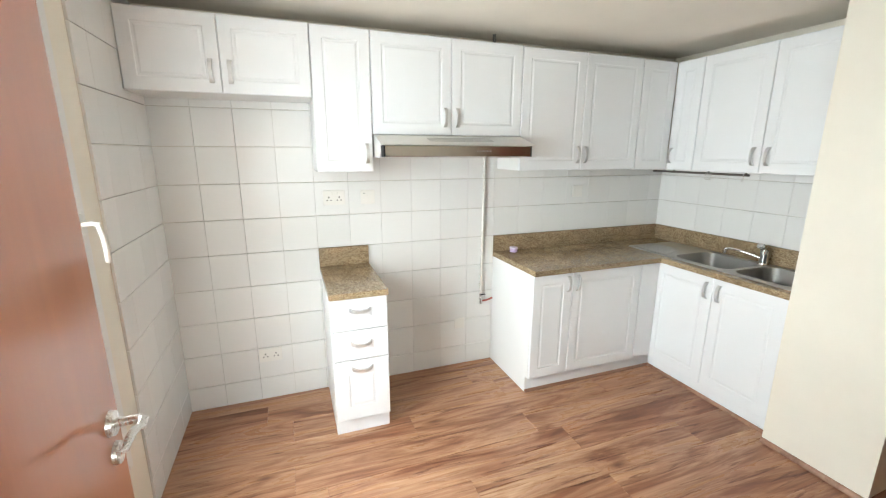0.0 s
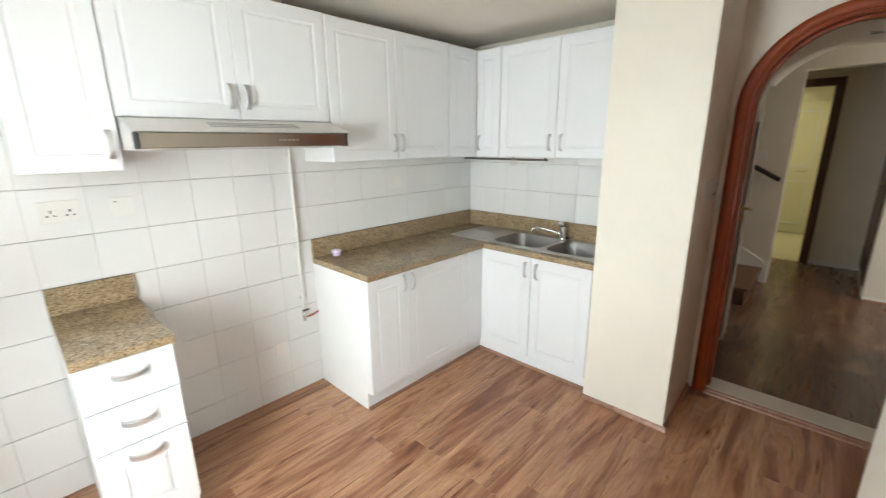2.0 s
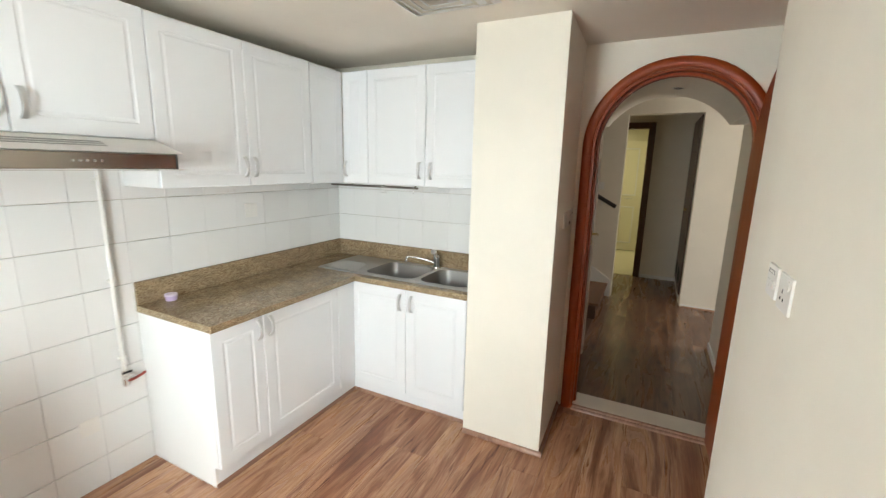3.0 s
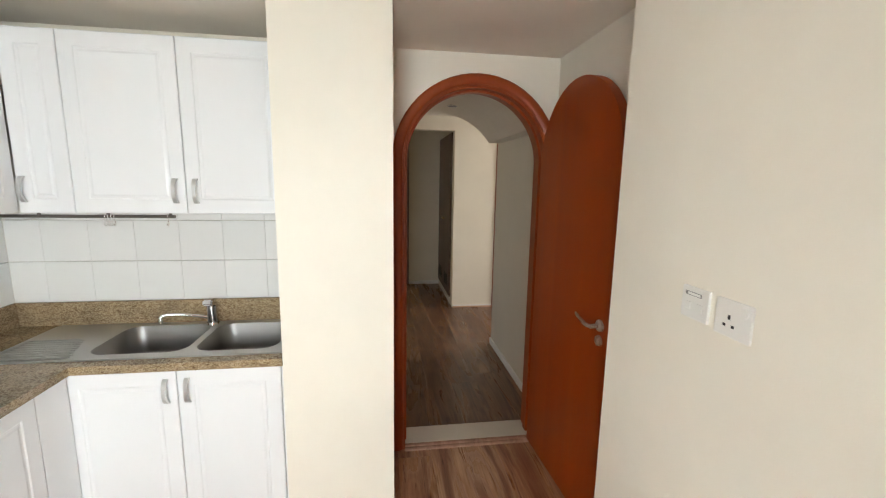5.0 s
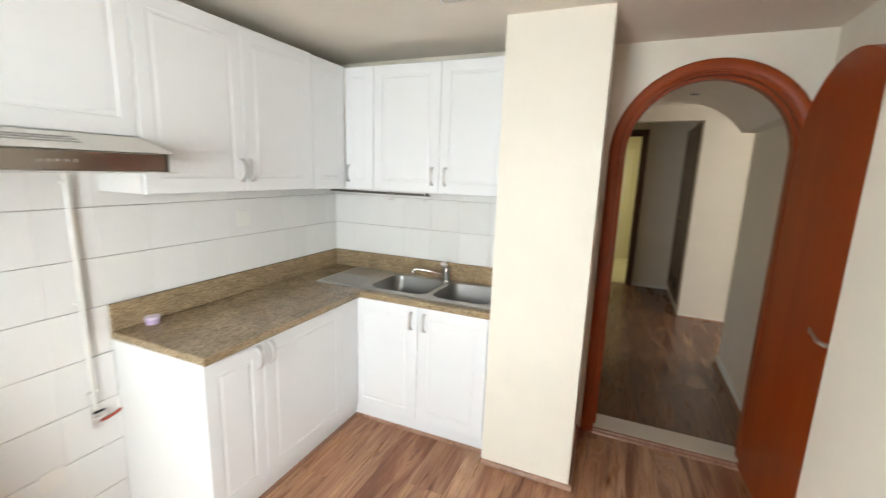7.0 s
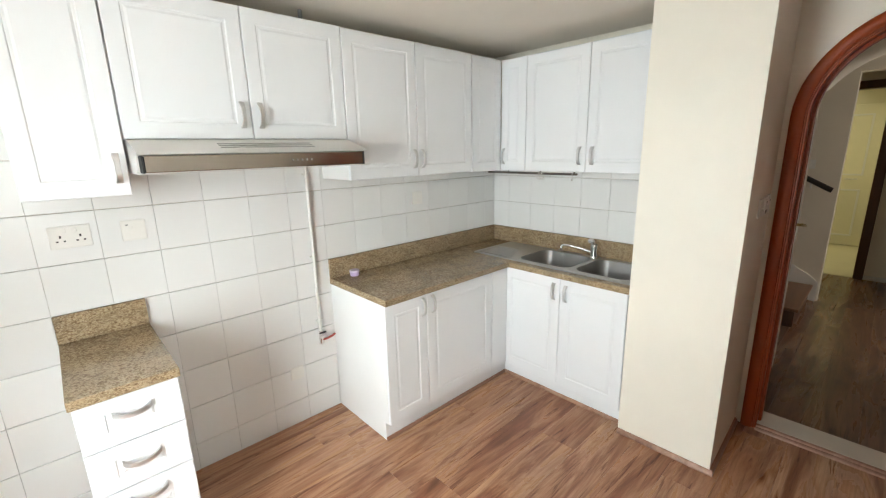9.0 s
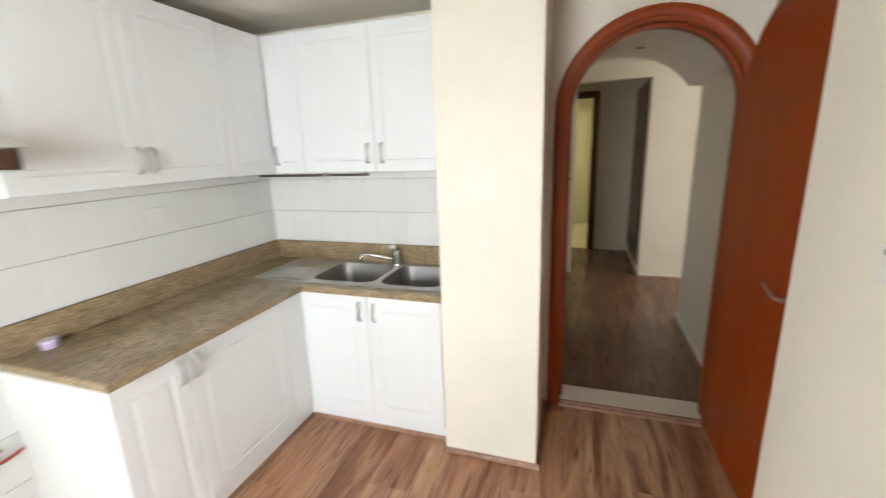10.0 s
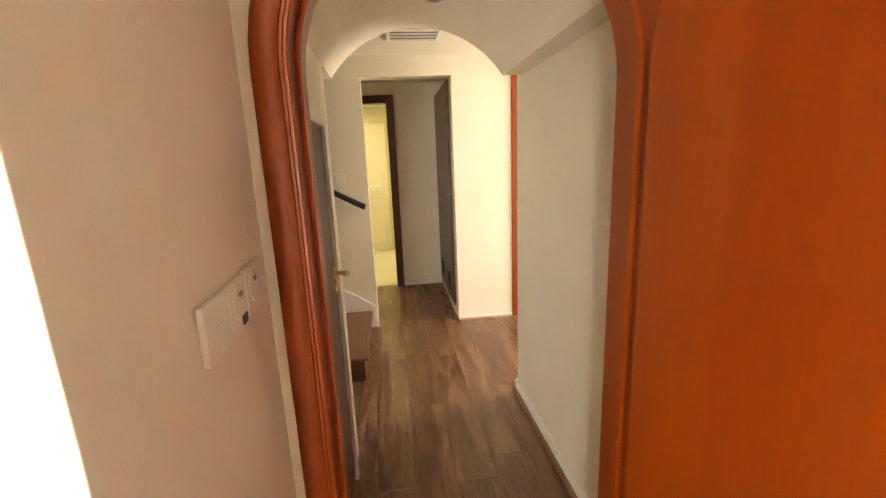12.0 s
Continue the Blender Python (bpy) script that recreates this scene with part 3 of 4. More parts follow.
part("outer_frame", frame_ring(WY0, WY1, WZ0, WZ1, 0.035, -0.06, LEFT + 0.006), WHITEWOOD, window)
sash = part("sash", frame_ring(WY0 + 0.037, WY1 - 0.037, WZ0 + 0.037, WZ1 - 0.037, 0.085, -0.045, LEFT + 0.016), WHITEWOOD, window)
part("gasket", frame_ring(WY0 + 0.122, WY1 - 0.122, WZ0 + 0.122, WZ1 - 0.122, 0.004, LEFT - 0.012, LEFT - 0.004), BLACK, sash)
part("glazing_bar", box(-0.03, LEFT + 0.004, WY0 + 0.13, WY1 - 0.13, 0.96, 0.985, 0.002), WHITEWOOD, sash)
pane = part("pane", box(-0.024, -0.018, WY0 + 0.123, WY1 - 0.123, WZ0 + 0.123, WZ1 - 0.123), GLASS, window)
pane.visible_shadow = False
wh = bmesh.new()
add_box(wh, LEFT + 0.016, LEFT + 0.026, 2.500, 2.530, 1.255, 1.325, 0.003)
wh = part("handle_base", wh, PLASTIC, window)
smooth(part("handle_lever", tube([(LEFT + 0.02, 2.515, 1.29), (LEFT + 0.05, 2.515, 1.292), (LEFT + 0.064, 2.520, 1.288), (LEFT + 0.067, 2.535, 1.25), (LEFT + 0.066, 2.545, 1.20), (LEFT + 0.064, 2.548, 1.155)],
                                 [0.009, 0.010, 0.011, 0.011, 0.010, 0.009], 12, 0.8), PLASTIC, wh))
hall_window = tagged(new("window"), "white-framed hall window letting daylight in", "window", kind="structure")
part("frame", boxes((5.0, 5.06, -1.9, -1.8, 0.55, 2.1), (6.24, 6.3, -1.9, -1.8, 0.55, 2.1), (5.06, 6.24, -1.9, -1.8, 0.55, 0.61), (5.06, 6.24, -1.9, -1.8, 2.04, 2.1)), WHITEWOOD, hall_window)

room_window = tagged(new("window"), "white-framed window of the room behind the entrance", "window", kind="structure")
part("frame", boxes((0.10, 0.16, -2.70, -2.62, 0.30, 2.14), (2.24, 2.30, -2.70, -2.62, 0.30, 2.14), (0.16, 2.24, -2.70, -2.62, 0.30, 0.36), (0.16, 2.24, -2.70, -2.62, 2.08, 2.14),
                    (1.18, 1.22, -2.70, -2.62, 0.36, 2.08)), WHITEWOOD, room_window)

# ---- skirtings and beads ----


def bead(name, a, b, r=0.016, mat=None, h=None):
    """A quarter-round bead on the floor from a to b; the room lies to its left."""
    a, b = Vector((*a, 0)), Vector((*b, 0))
    d = (b - a).normalized()
    n = Vector((-d.y, d.x, 0))
    h = h or r
    out = [(0, 0)] + [(r * math.cos(math.pi / 2 * k / 4), h * math.sin(math.pi / 2 * k / 4)) for k in range(5)]
    bm = bmesh.new()
    lo = [bm.verts.new(a + n * u + Vector((0, 0, w + 0.001))) for u, w in out]
    hi = [bm.verts.new(b + n * u + Vector((0, 0, w + 0.001))) for u, w in out]
    bm.faces.new(lo)
    bm.faces.new(hi[::-1])
    for k in range(len(out)):
        bm.faces.new((lo[k], hi[k], hi[(k + 1) % len(out)], lo[(k + 1) % len(out)]))
    return tagged(part(name, bm, mat or BEAD), "thin brown wooden floor bead along the wall", "skirting", kind="structure")


bead("baseboard", (PILX, PILY0 - 0.016), (PILX, PILY1), 0.016, BEAD, 0.024)
bead("baseboard", (ARCHX - 0.026, PILY0 + 0.0172), (PILX, PILY0), 0.016, BEAD, 0.03)
bead("baseboard", (3.066, PILY1), (3.066, 2.974), 0.014, BEAD, 0.018)
bead("baseboard", (3.066, 2.975), (2.03, 2.975), 0.014, BEAD, 0.018)
bead("baseboard", (1.17, SOCK), (SOCKEND, SOCK), 0.016)


def skirting(a, b, depth=0.012, h=0.085):
    x0, x1, y0, y1 = min(a[0], b[0]), max(a[0], b[0]), min(a[1], b[1]), max(a[1], b[1])
    return tagged(part("skirting", box(x0, x1, y0, y1, 0.0, h, 0.003), WHITEWOOD), "white painted skirting board", "skirting", kind="structure")


skirting((ARCHB, VY0), (5.024, VY0 + 0.012))
skirting((5.012, 0.55), (5.024, VY0))
skirting((HALLX - 0.012, 0.36), (HALLX, 0.863), h=0.03)
skirting((HALLX + 0.14, 0.80), (BATHX, 0.872), h=0.09)
skirting((BATHX - 0.012, 0.872), (BATHX, 1.34), h=0.05)
bead("baseboard", (ARCHB, VY0 + 0.012), (5.024, VY0 + 0.012), 0.016, TREAD, 0.028)
bead("baseboard", (HALLX - 0.012, 0.36), (HALLX - 0.012, 0.863), 0.014)

# ---- kitchen cabinets ----
DOOR_T = 0.018
UPZ0, UPZ1, UPF = 1.408, 2.120, 3.171       # wall units: bottom, top, front
BASEF = 2.928                               # base units: door fronts
KICK = 0.112


def unit_door(parent, x0, x1, z0, z1, front, handle_x=None, handle_z=None, mx=0.055, mz=0.058, gap=0.0015):
    """A routed door with its bow handle, in the unit's own space, fronts to -y."""
    d = part("cabinet_door", routed_door(x1 - x0 - 2 * gap, z1 - z0 - 2 * gap, DOOR_T, mx, mz), FOIL, parent)
    d.location = (x0 + gap, front + DOOR_T, z0 + gap)
    if handle_x is not None:
        h = smooth(part("handle", bow_handle(), HANDLE, d, "silver bow handle"))
        h.location = (handle_x - x0 - gap, -DOOR_T, handle_z - z0 - gap)
    return d


def wall_unit(m, w, depth, z0, z1, doors, label):
    """A wall-hung unit in its own space: x along its front, y = 0 the front plane, depth backwards."""
    u = thing("wall_cabinet", m, label, "kitchen cabinet", "wall cabinets")
    f = DOOR_T + 0.001
    t = 0.016
    part("carcass", boxes((0, t, f, depth, z0, z1), (w - t, w, f, depth, z0, z1), (t, w - t, f, depth, z0, z0 + t), (t, w - t, f, depth, z1 - t, z1),
                          (t, w - t, depth - 0.006, depth, z0 + t, z1 - t)), CARCASS, u)
    for x0, x1, hx in doors:
        unit_door(u, x0, x1, z0 - 0.002, z1, 0.0, hx, z0 + 0.095)
    return u


BACKG = BACK - 0.001
D = BACKG - UPF
wall_unit(pose(LEFT + 0.012, UPF, 0), 0.842 - LEFT - 0.012, D, 1.785, 2.128, [(0.0, 0.390, 0.350), (0.390, 0.790, 0.430)],
          "short white wall cabinet with two doors over the fridge space")
wall_unit(pose(0.844, UPF, 0), 0.294, D, UPZ0 + 0.008, 2.126, [(0.0, 0.294, 0.262)], "narrow white wall cabinet with one routed door")
wall_unit(pose(1.140, UPF, 0), 0.898, D, 1.612, 2.124, [(0.0, 0.449, 0.412), (0.449, 0.898, 0.486)], "short white wall cabinet with two doors over the cooker hood")
wall_unit(pose(2.040, UPF, 0), 0.906, D, UPZ0, UPZ1, [(0.0, 0.453, 0.424), (0.453, 0.906, 0.482)], "white wall cabinet with two routed doors")
corner = wall_unit(pose(2.948, UPF, 0), 0.2895, D, UPZ0 - 0.004, UPZ1 - 0.004, [(0.0, 0.2895, None)], "white corner wall cabinet with a narrow blank front")
SD = SINKW - 0.001 - 3.238


def along_sink(y):
    """Own space of a unit on the sink wall: x runs to the pillar, front to -x."""
    return pose(3.238, y, 0, 0, 0, -90)


wall_unit(along_sink(3.1705), 0.2025, SD, UPZ0 - 0.006, UPZ1 - 0.006, [(0.0, 0.2025, 0.026)], "narrow white wall cabinet beside the corner")
wall_unit(along_sink(2.967), 0.840, SD, UPZ0 - 0.006, UPZ1 - 0.006, [(0.0, 0.429, 0.389), (0.429, 0.840, 0.469)], "white wall cabinet with two routed doors over the sink")

# base unit on the back wall
base = thing("base_cabinet", pose(2.030, BASEF, 0), "white base cabinet with a narrow and a wide routed door", "kitchen cabinet", "base cabinets")
bd = BACKG - BASEF
part("side_panel", prism([(0.0195, KICK), (0.046, KICK), (0.046, 0.002), (bd, 0.002), (bd, 0.795), (0.0195, 0.795)], 0, 0.0, 0.016), CARCASS, base)
part("bottom", box(0.016, 0.97, 0.02, bd, KICK, KICK + 0.016), CARCASS, base)
part("plinth", box(0.016, 1.036, 0.046, 0.062, 0.016, KICK - 0.001), FOIL, base)
unit_door(base, 0.0, 0.282, KICK, 0.796, 0.0, 0.252, 0.722, 0.058, 0.062)
unit_door(base, 0.282, 0.836, KICK, 0.796, 0.0, 0.322, 0.722, 0.058, 0.062)
part("filler", box(0.838, 0.988, 0.001, 0.018, KICK + 0.001, 0.795, 0.001), FOIL, base)

# base unit under the sink
sink_base = thing("base_cabinet", pose(3.022, 2.960, 0, 0, 0, -90), "white base cabinet with two doors under the sink", "kitchen cabinet", "base cabinets")
sd = SINKW - 0.001 - 3.022
unit_door(sink_base, 0.0, 0.420, KICK - 0.012, 0.796, 0.0, 0.380, 0.706, 0.06, 0.065)
unit_door(sink_base, 0.420, 0.822, KICK - 0.012, 0.796, 0.0, 0.460, 0.706, 0.06, 0.065)
part("side_panel", box(0.824, 0.835, 0.004, sd, 0.002, 0.795), CARCASS, sink_base)
part("bottom", box(0.0, 0.822, 0.02, sd, KICK, KICK + 0.016), CARCASS, sink_base)
part("plinth", box(-0.04, 0.822, 0.044, 0.060, 0.016, KICK - 0.013), FOIL, sink_base)

# free-standing drawer unit
drawer = thing("drawer_cabinet", pose(0.846, 2.918, 0), "narrow white three-drawer base cabinet with silver bow handles", "kitchen cabinet")
dd = BACKG - 2.918
W = 0.290
for sx in (0.0, W - 0.016):
    part("side_panel", prism([(0.0195, KICK - 0.012), (0.050, KICK - 0.012), (0.050, 0.002), (dd, 0.002), (dd, 0.795), (0.0195, 0.795)], 0, sx, sx + 0.016), CARCASS, drawer)
part("carcass", boxes((0.016, W - 0.016, 0.02, dd, KICK, KICK + 0.016),
                      (0.016, W - 0.016, 0.02, dd, 0.779, 0.795), (0.016, W - 0.016, dd - 0.01, dd, KICK + 0.016, 0.779)), CARCASS, drawer)
part("plinth", box(0.0, W, 0.036, 0.0495, 0.002, KICK - 0.0125), FOIL, drawer)
for z0, z1, mz, hz in ((0.620, 0.796, 0.052, 0.722), (0.452, 0.618, 0.046, 0.538), (0.100, 0.450, 0.078, 0.394)):
    h = z1 - z0 - 0.003
    front = part("drawer_front", routed_door(W - 0.002, h, DOOR_T, 0.072, mz), FOIL, drawer)
    front.location = (0.001, DOOR_T, z0)
    hb = bow_handle(0.110, 0.026)
    bmesh.ops.rotate(hb, verts=hb.verts, cent=(0, 0, 0), matrix=Matrix.Rotation(radians(90), 3, 'Y'))
    for v in hb.verts:
        v.co.z += 2.6 * v.co.x ** 2 - 0.004
    hh = smooth(part("handle", hb, HANDLE, front, "silver bow handle"))
    hh.location = (W / 2, -DOOR_T, hz - z0 + 0.004)

# ---- worktops ----
CT, CB = 0.830, 0.797
SX0, SX1, SY0, SY1 = 3.085, 3.475, 2.165, 3.235     # cut-out for the sink
bm = bmesh.new()
add_box(bm, 2.026, 3.004, 2.908, BACKG, CB, CT)
add_box(bm, 3.004, SX0, 2.127, BACKG, CB, CT)
add_box(bm, SX1, SINKW - 0.001, 2.127, BACKG, CB, CT)
add_box(bm, SX0, SX1, 2.127, SY0, CB, CT)
add_box(bm, SX0, SX1, SY1, BACKG, CB, CT)
bmesh.ops.remove_doubles(bm, verts=bm.verts, dist=0.0002)
worktop = thing("worktop", pose(0, 0, 0), "L-shaped brown speckled granite worktop with a low upstand", "worktop")
part("slab", bm, GRANITE, worktop)
part("upstand", box(2.026, SINKW - 0.002, BACKG - 0.017, BACKG - 0.0005, CT + 0.001, 0.946, 0.0015), GRANITE, worktop)
part("upstand", box(SINKW - 0.019, SINKW - 0.002, 2.127, BACKG - 0.0175, CT + 0.001, 0.946, 0.0015), GRANITE, worktop)
small_top = thing("worktop", pose(0, 0, 0), "small brown speckled granite top on the drawer cabinet", "worktop")
part("slab", box(0.838, 1.140, 2.898, BACKG, CB, CT, 0.002), GRANITE, small_top)
part("upstand", box(0.838, 1.140, BACKG - 0.018, BACKG - 0.0005, CT + 0.001, 0.946, 0.0015), GRANITE, small_top)

# ---- sink ----


def rounded(x0, x1, y0, y1, r, n=7):
    pts = []
    for cx, cy, a0 in ((x1 - r, y1 - r, 0), (x0 + r, y1 - r, 90), (x0 + r, y0 + r, 180), (x1 - r, y0 + r, 270)):
        pts += [(cx + r * math.cos(radians(a0 + 90 * k / n)), cy + r * math.sin(radians(a0 + 90 * k / n))) for k in range(n + 1)]
    return pts


sink = thing("sink", pose(0, 0, 0), "stainless steel double-bowl sink with a ribbed drainer", "sink")
TOPZ = CT + 0.005
bm = bmesh.new()
bowls = [(3.108, 3.455, 2.545, 2.925, 0.07), (3.108, 3.455, 2.175, 2.515, 0.07)]
loops = []
outer = rounded(3.062, 3.497, 2.140, 3.270, 0.02)
for pts in [outer] + [rounded(*b) for b in bowls]:
    vs = [bm.verts.new((x, y, TOPZ)) for x, y in pts]
    loops.append(vs)
    for a, b in zip(vs, vs[1:] + vs[:1]):
        bm.edges.new((a, b))
bmesh.ops.triangle_fill(bm, edges=bm.edges[:], use_beauty=True)
rim = [bm.verts.new((v.co.x + (0.004 if v.co.x > 3.3 else -0.004), v.co.y + (0.004 if v.co.y > 2.7 else -0.004), CT + 0.0005)) for v in loops[0]]
for k in range(len(rim)):
    bm.faces.new((loops[0][k], loops[0][(k + 1) % len(rim)], rim[(k + 1) % len(rim)], rim[k]))
smooth(part("deck", bm, STEEL, sink), 25)
for b in bowls:
    bm = bmesh.new()
    cx, cy = (b[0] + b[1]) / 2, (b[2] + b[3]) / 2
    rings = []
    for z, k in ((TOPZ, 1.0), (TOPZ - 0.004, 0.985), (TOPZ - 0.12, 0.955), (TOPZ - 0.142, 0.925), (TOPZ - 0.150, 0.86), (TOPZ - 0.154, 0.35), (TOPZ - 0.156, 0.12)):
        rings.append([bm.verts.new((cx + (x - cx) * k, cy + (y - cy) * k, z)) for x, y in rounded(*b)])
    for a, c in zip(rings, rings[1:]):
        for k in range(len(a)):
            bm.faces.new((a[k], a[(k + 1) % len(a)], c[(k + 1) % len(a)], c[k]))
    bm.faces.new(rings[-1])
    bw = smooth(part("bowl", bm, SHADEDSTEEL, sink), 50)
    dr = bmesh.new()
    add_cyl(dr, (cx, cy, TOPZ - 0.158), (cx, cy, TOPZ - 0.150), 0.045, 0.045, 24)
    add_cyl(dr, (cx, cy, TOPZ - 0.150), (cx, cy, TOPZ - 0.147), 0.030, 0.022, 24)
    smooth(part("drain", dr, CHROME, bw))
ribs = [(3.090 + 0.024 * k, 2.952 + 0.009 * k, 3.250) for k in range(9)]
for rx, ry0, ry1 in ribs:
    bm = bmesh.new()
    add_tube(bm, [(rx, ry0, TOPZ - 0.001), (rx, ry0 + 0.02, TOPZ + 0.0035), (rx, ry1 - 0.02, TOPZ + 0.0035), (rx, ry1, TOPZ - 0.001)], [0.002, 0.0062, 0.0062, 0.002], 8, 0.9)
    smooth(part("rib", bm, STEEL, sink))
# ---- mixer tap ----
tap = thing("mixer_tap", pose(3.466, 2.560, TOPZ), "chrome single-lever mixer tap with a long thin spout", "tap")
bm = bmesh.new()
add_cyl(bm, (0, 0, 0), (0, 0, 0.008), 0.031, 0.029, 28)
add_cyl(bm, (0, 0, 0.008), (0, 0, 0.066), 0.0250, 0.0245, 28)
tb = smooth(part("body", bm, CHROME, tap))
bm = bmesh.new()
add_cyl(bm, (0, 0, 0.067), (0, 0, 0.092), 0.0268, 0.0262, 28)
bmesh.ops.create_cube(bm, size=1.0, matrix=pose(-0.016, 0, 0.104, 0, 24, 0) @ Matrix.Diagonal((0.092, 0.044, 0.030, 1)))
bmesh.ops.bevel(bm, geom=[e for e in bm.edges if e.calc_length() > 0.02 and len(e.link_faces[0].verts) == 4 and len(e.link_faces[1].verts) == 4 and e.calc_face_angle(0) > 1.2],
                offset=0.007, segments=3, affect='EDGES')
smooth(part("lever", bm, CHROME, tap))
smooth(part("spout", tube([(0, 0.010, 0.030), (-0.010, 0.04, 0.040), (-0.030, 0.09, 0.054), (-0.047, 0.145, 0.064), (-0.058, 0.185, 0.066), (-0.063, 0.202, 0.062), (-0.065, 0.208, 0.054), (-0.065, 0.208, 0.030)],
                          [0.0095, 0.0080, 0.0068, 0.0066, 0.0068, 0.0075, 0.0095, 0.0100], 14), CHROME, tap))

# ---- cooker hood ----
hood = thing("cooker_hood", pose(0, 0, 0), "slim cooker hood with a pale sloping top and a steel visor", "cooker hood")
HX0, HX1 = 1.146, 2.036
hz = 1.490
part("body", prism([(3.055, hz + 0.004), (BACKG, hz + 0.004), (BACKG, 1.610), (3.178, 1.610), (3.030, hz + 0.070), (3.030, hz + 0.02)], 0, HX0, HX1), HOODPAINT, hood)
part("side_flange", prism([(2.980, hz), (BACKG, hz), (BACKG, hz + 0.004), (2.980, hz + 0.004)], 0, HX0, HX1), HOODPAINT, hood)
part("top_slope", prism([(2.984, hz + 0.064), (3.150, 1.606), (3.176, 1.606), (3.029, hz + 0.060)], 0, HX0, HX1 - 0.004), HOODPAINT, hood)
visor = part("visor", box(HX0 + 0.012, HX1 - 0.044, 2.972, 3.0285, hz + 0.006, hz + 0.060, 0.002), HOODSTEEL, hood, "brushed steel visor")
for bx in (HX0 + 0.0055, HX1 - 0.0425):
    part("end_cap", box(bx, bx + 0.006, 2.970, 3.0285, hz + 0.004, hz + 0.062, 0.001), BLACK, hood)
for k in range(5):
    smooth(part("button", cyl((1.66 + 0.02 * k, 2.972, hz + 0.033), (1.66 + 0.02 * k, 2.968, hz + 0.033), 0.005, 0.0045, 14), NICKEL, visor))
for k in range(3):
    part("vent_slot", prism([(3.050 + 0.022 * k, 1.5745 + 0.0075 * k), (3.058 + 0.022 * k, 1.5772 + 0.0075 * k), (3.058 + 0.022 * k, 1.5792 + 0.0075 * k), (3.050 + 0.022 * k, 1.5765 + 0.0075 * k)], 0, 1.42, 1.80), STEEL, hood)
part("filter", box(HX0 + 0.06, HX1 - 0.06, 3.06, 3.42, hz - 0.003, hz - 0.0005), STEEL, hood)

# ---- gas pipe and valve ----
pipe = thing("gas_pipe", pose(0, 0, 0), "thin cream gas pipe on the tiles with a metal valve", "pipe")
px, py = 1.934, BACK - 0.018
smooth(part("tube", tube([(px, py, 1.495), (px, py, 1.2), (px - 0.001, py, 0.9), (px - 0.002, py, 0.53)], 0.009, 14), PIPE, pipe))
smooth(part("upper_tube", tube([(px, py - 0.10, 2.121), (px, py - 0.10, CH - 0.0005)], 0.010, 14), GREYPRINT, pipe, "dark upper pipe end"))
for cz in (1.44, 0.98, 0.60):
    part("clip", box(px - 0.018, px + 0.018, py - 0.002, BACK - 0.001, cz - 0.006, cz + 0.006, 0.002), PIPE, pipe)
bm = bmesh.new()
add_cyl(bm, (px - 0.002, py, 0.535), (px - 0.002, py, 0.455), 0.0135, 0.0125, 14)
add_cyl(bm, (px - 0.002, py, 0.497), (px - 0.002, py - 0.022, 0.497), 0.008, 0.008, 12)
add_box(bm, px - 0.028, px + 0.022, py - 0.030, py - 0.020, 0.502, 0.512, 0.003)
valve = smooth(part("valve", bm, NICKEL, pipe, "worn nickel gas valve"))
part("valve_key", box(px - 0.024, px + 0.018, py - 0.033, py - 0.022, 0.528, 0.536, 0.002), BLACK, valve)
smooth(part("hose_end", tube([(px, py - 0.004, 0.478), (px + 0.03, py - 0.012, 0.480), (px + 0.06, py - 0.016, 0.488), (px + 0.082, py - 0.012, 0.494)], 0.0065, 10), COPPER, pipe, "short red-brown hose end"))

# ---- utensil rail under the wall cabinets ----
rail = thing("utensil_rail", pose(0, 0, 0), "dark steel utensil rail with small hooks under the wall cabinet", "rail")
RX, RZ = 3.262, 1.386
smooth(part("bar", cyl((RX, 3.300, RZ), (RX, 2.600, RZ), 0.0068, 0.0068, 14), RAILSTEEL, rail))
for ry in (3.12, 2.86, 2.618):
    part("bracket", box(RX - 0.004, RX + 0.004, ry - 0.005, ry + 0.005, RZ + 0.004, UPZ0 - 0.0075, 0.001), RAILSTEEL, rail)
for ry in (2.872, 2.860, 2.848, 2.836, 2.628):
    smooth(part("hook", tube([(RX, ry, RZ + 0.009), (RX - 0.008, ry, RZ + 0.003), (RX - 0.006, ry, RZ - 0.012), (RX + 0.002, ry, RZ - 0.030), (RX - 0.004, ry, RZ - 0.040), (RX - 0.012, ry, RZ - 0.036), (RX - 0.014, ry, RZ - 0.028)], 0.0021, 8), NICKEL, rail))

# ---- jar on the worktop ----
jar = thing("jar", pose(2.160, 3.405, CT), "small lilac plastic tub with a pale lid on the worktop", "tub")
smooth(part("tub", cyl((0, 0, 0), (0, 0, 0.024), 0.025, 0.028, 24), LILAC, jar))
smooth(part("lid", cyl((0, 0, 0.0245), (0, 0, 0.034), 0.0295, 0.0285, 24), painted("pale_lilac_lid", (0.70, 0.62, 0.76), 0.35), jar))

# ---- sockets and switches ----


def plate(m, w, h, label, thick=0.009):
    """A wall plate in its own space: x to its right, z up, front to -y."""
    p = thing("wall_socket" if "socket" in label else "wall_switch", m, label, "socket" if "socket" in label else "switch", "wall plates")
    bm = box(-w / 2, w / 2, -thick, 0.0, -h / 2, h / 2, 0.003, 2)
    part("plate", bm, PLASTIC, p)
    return p


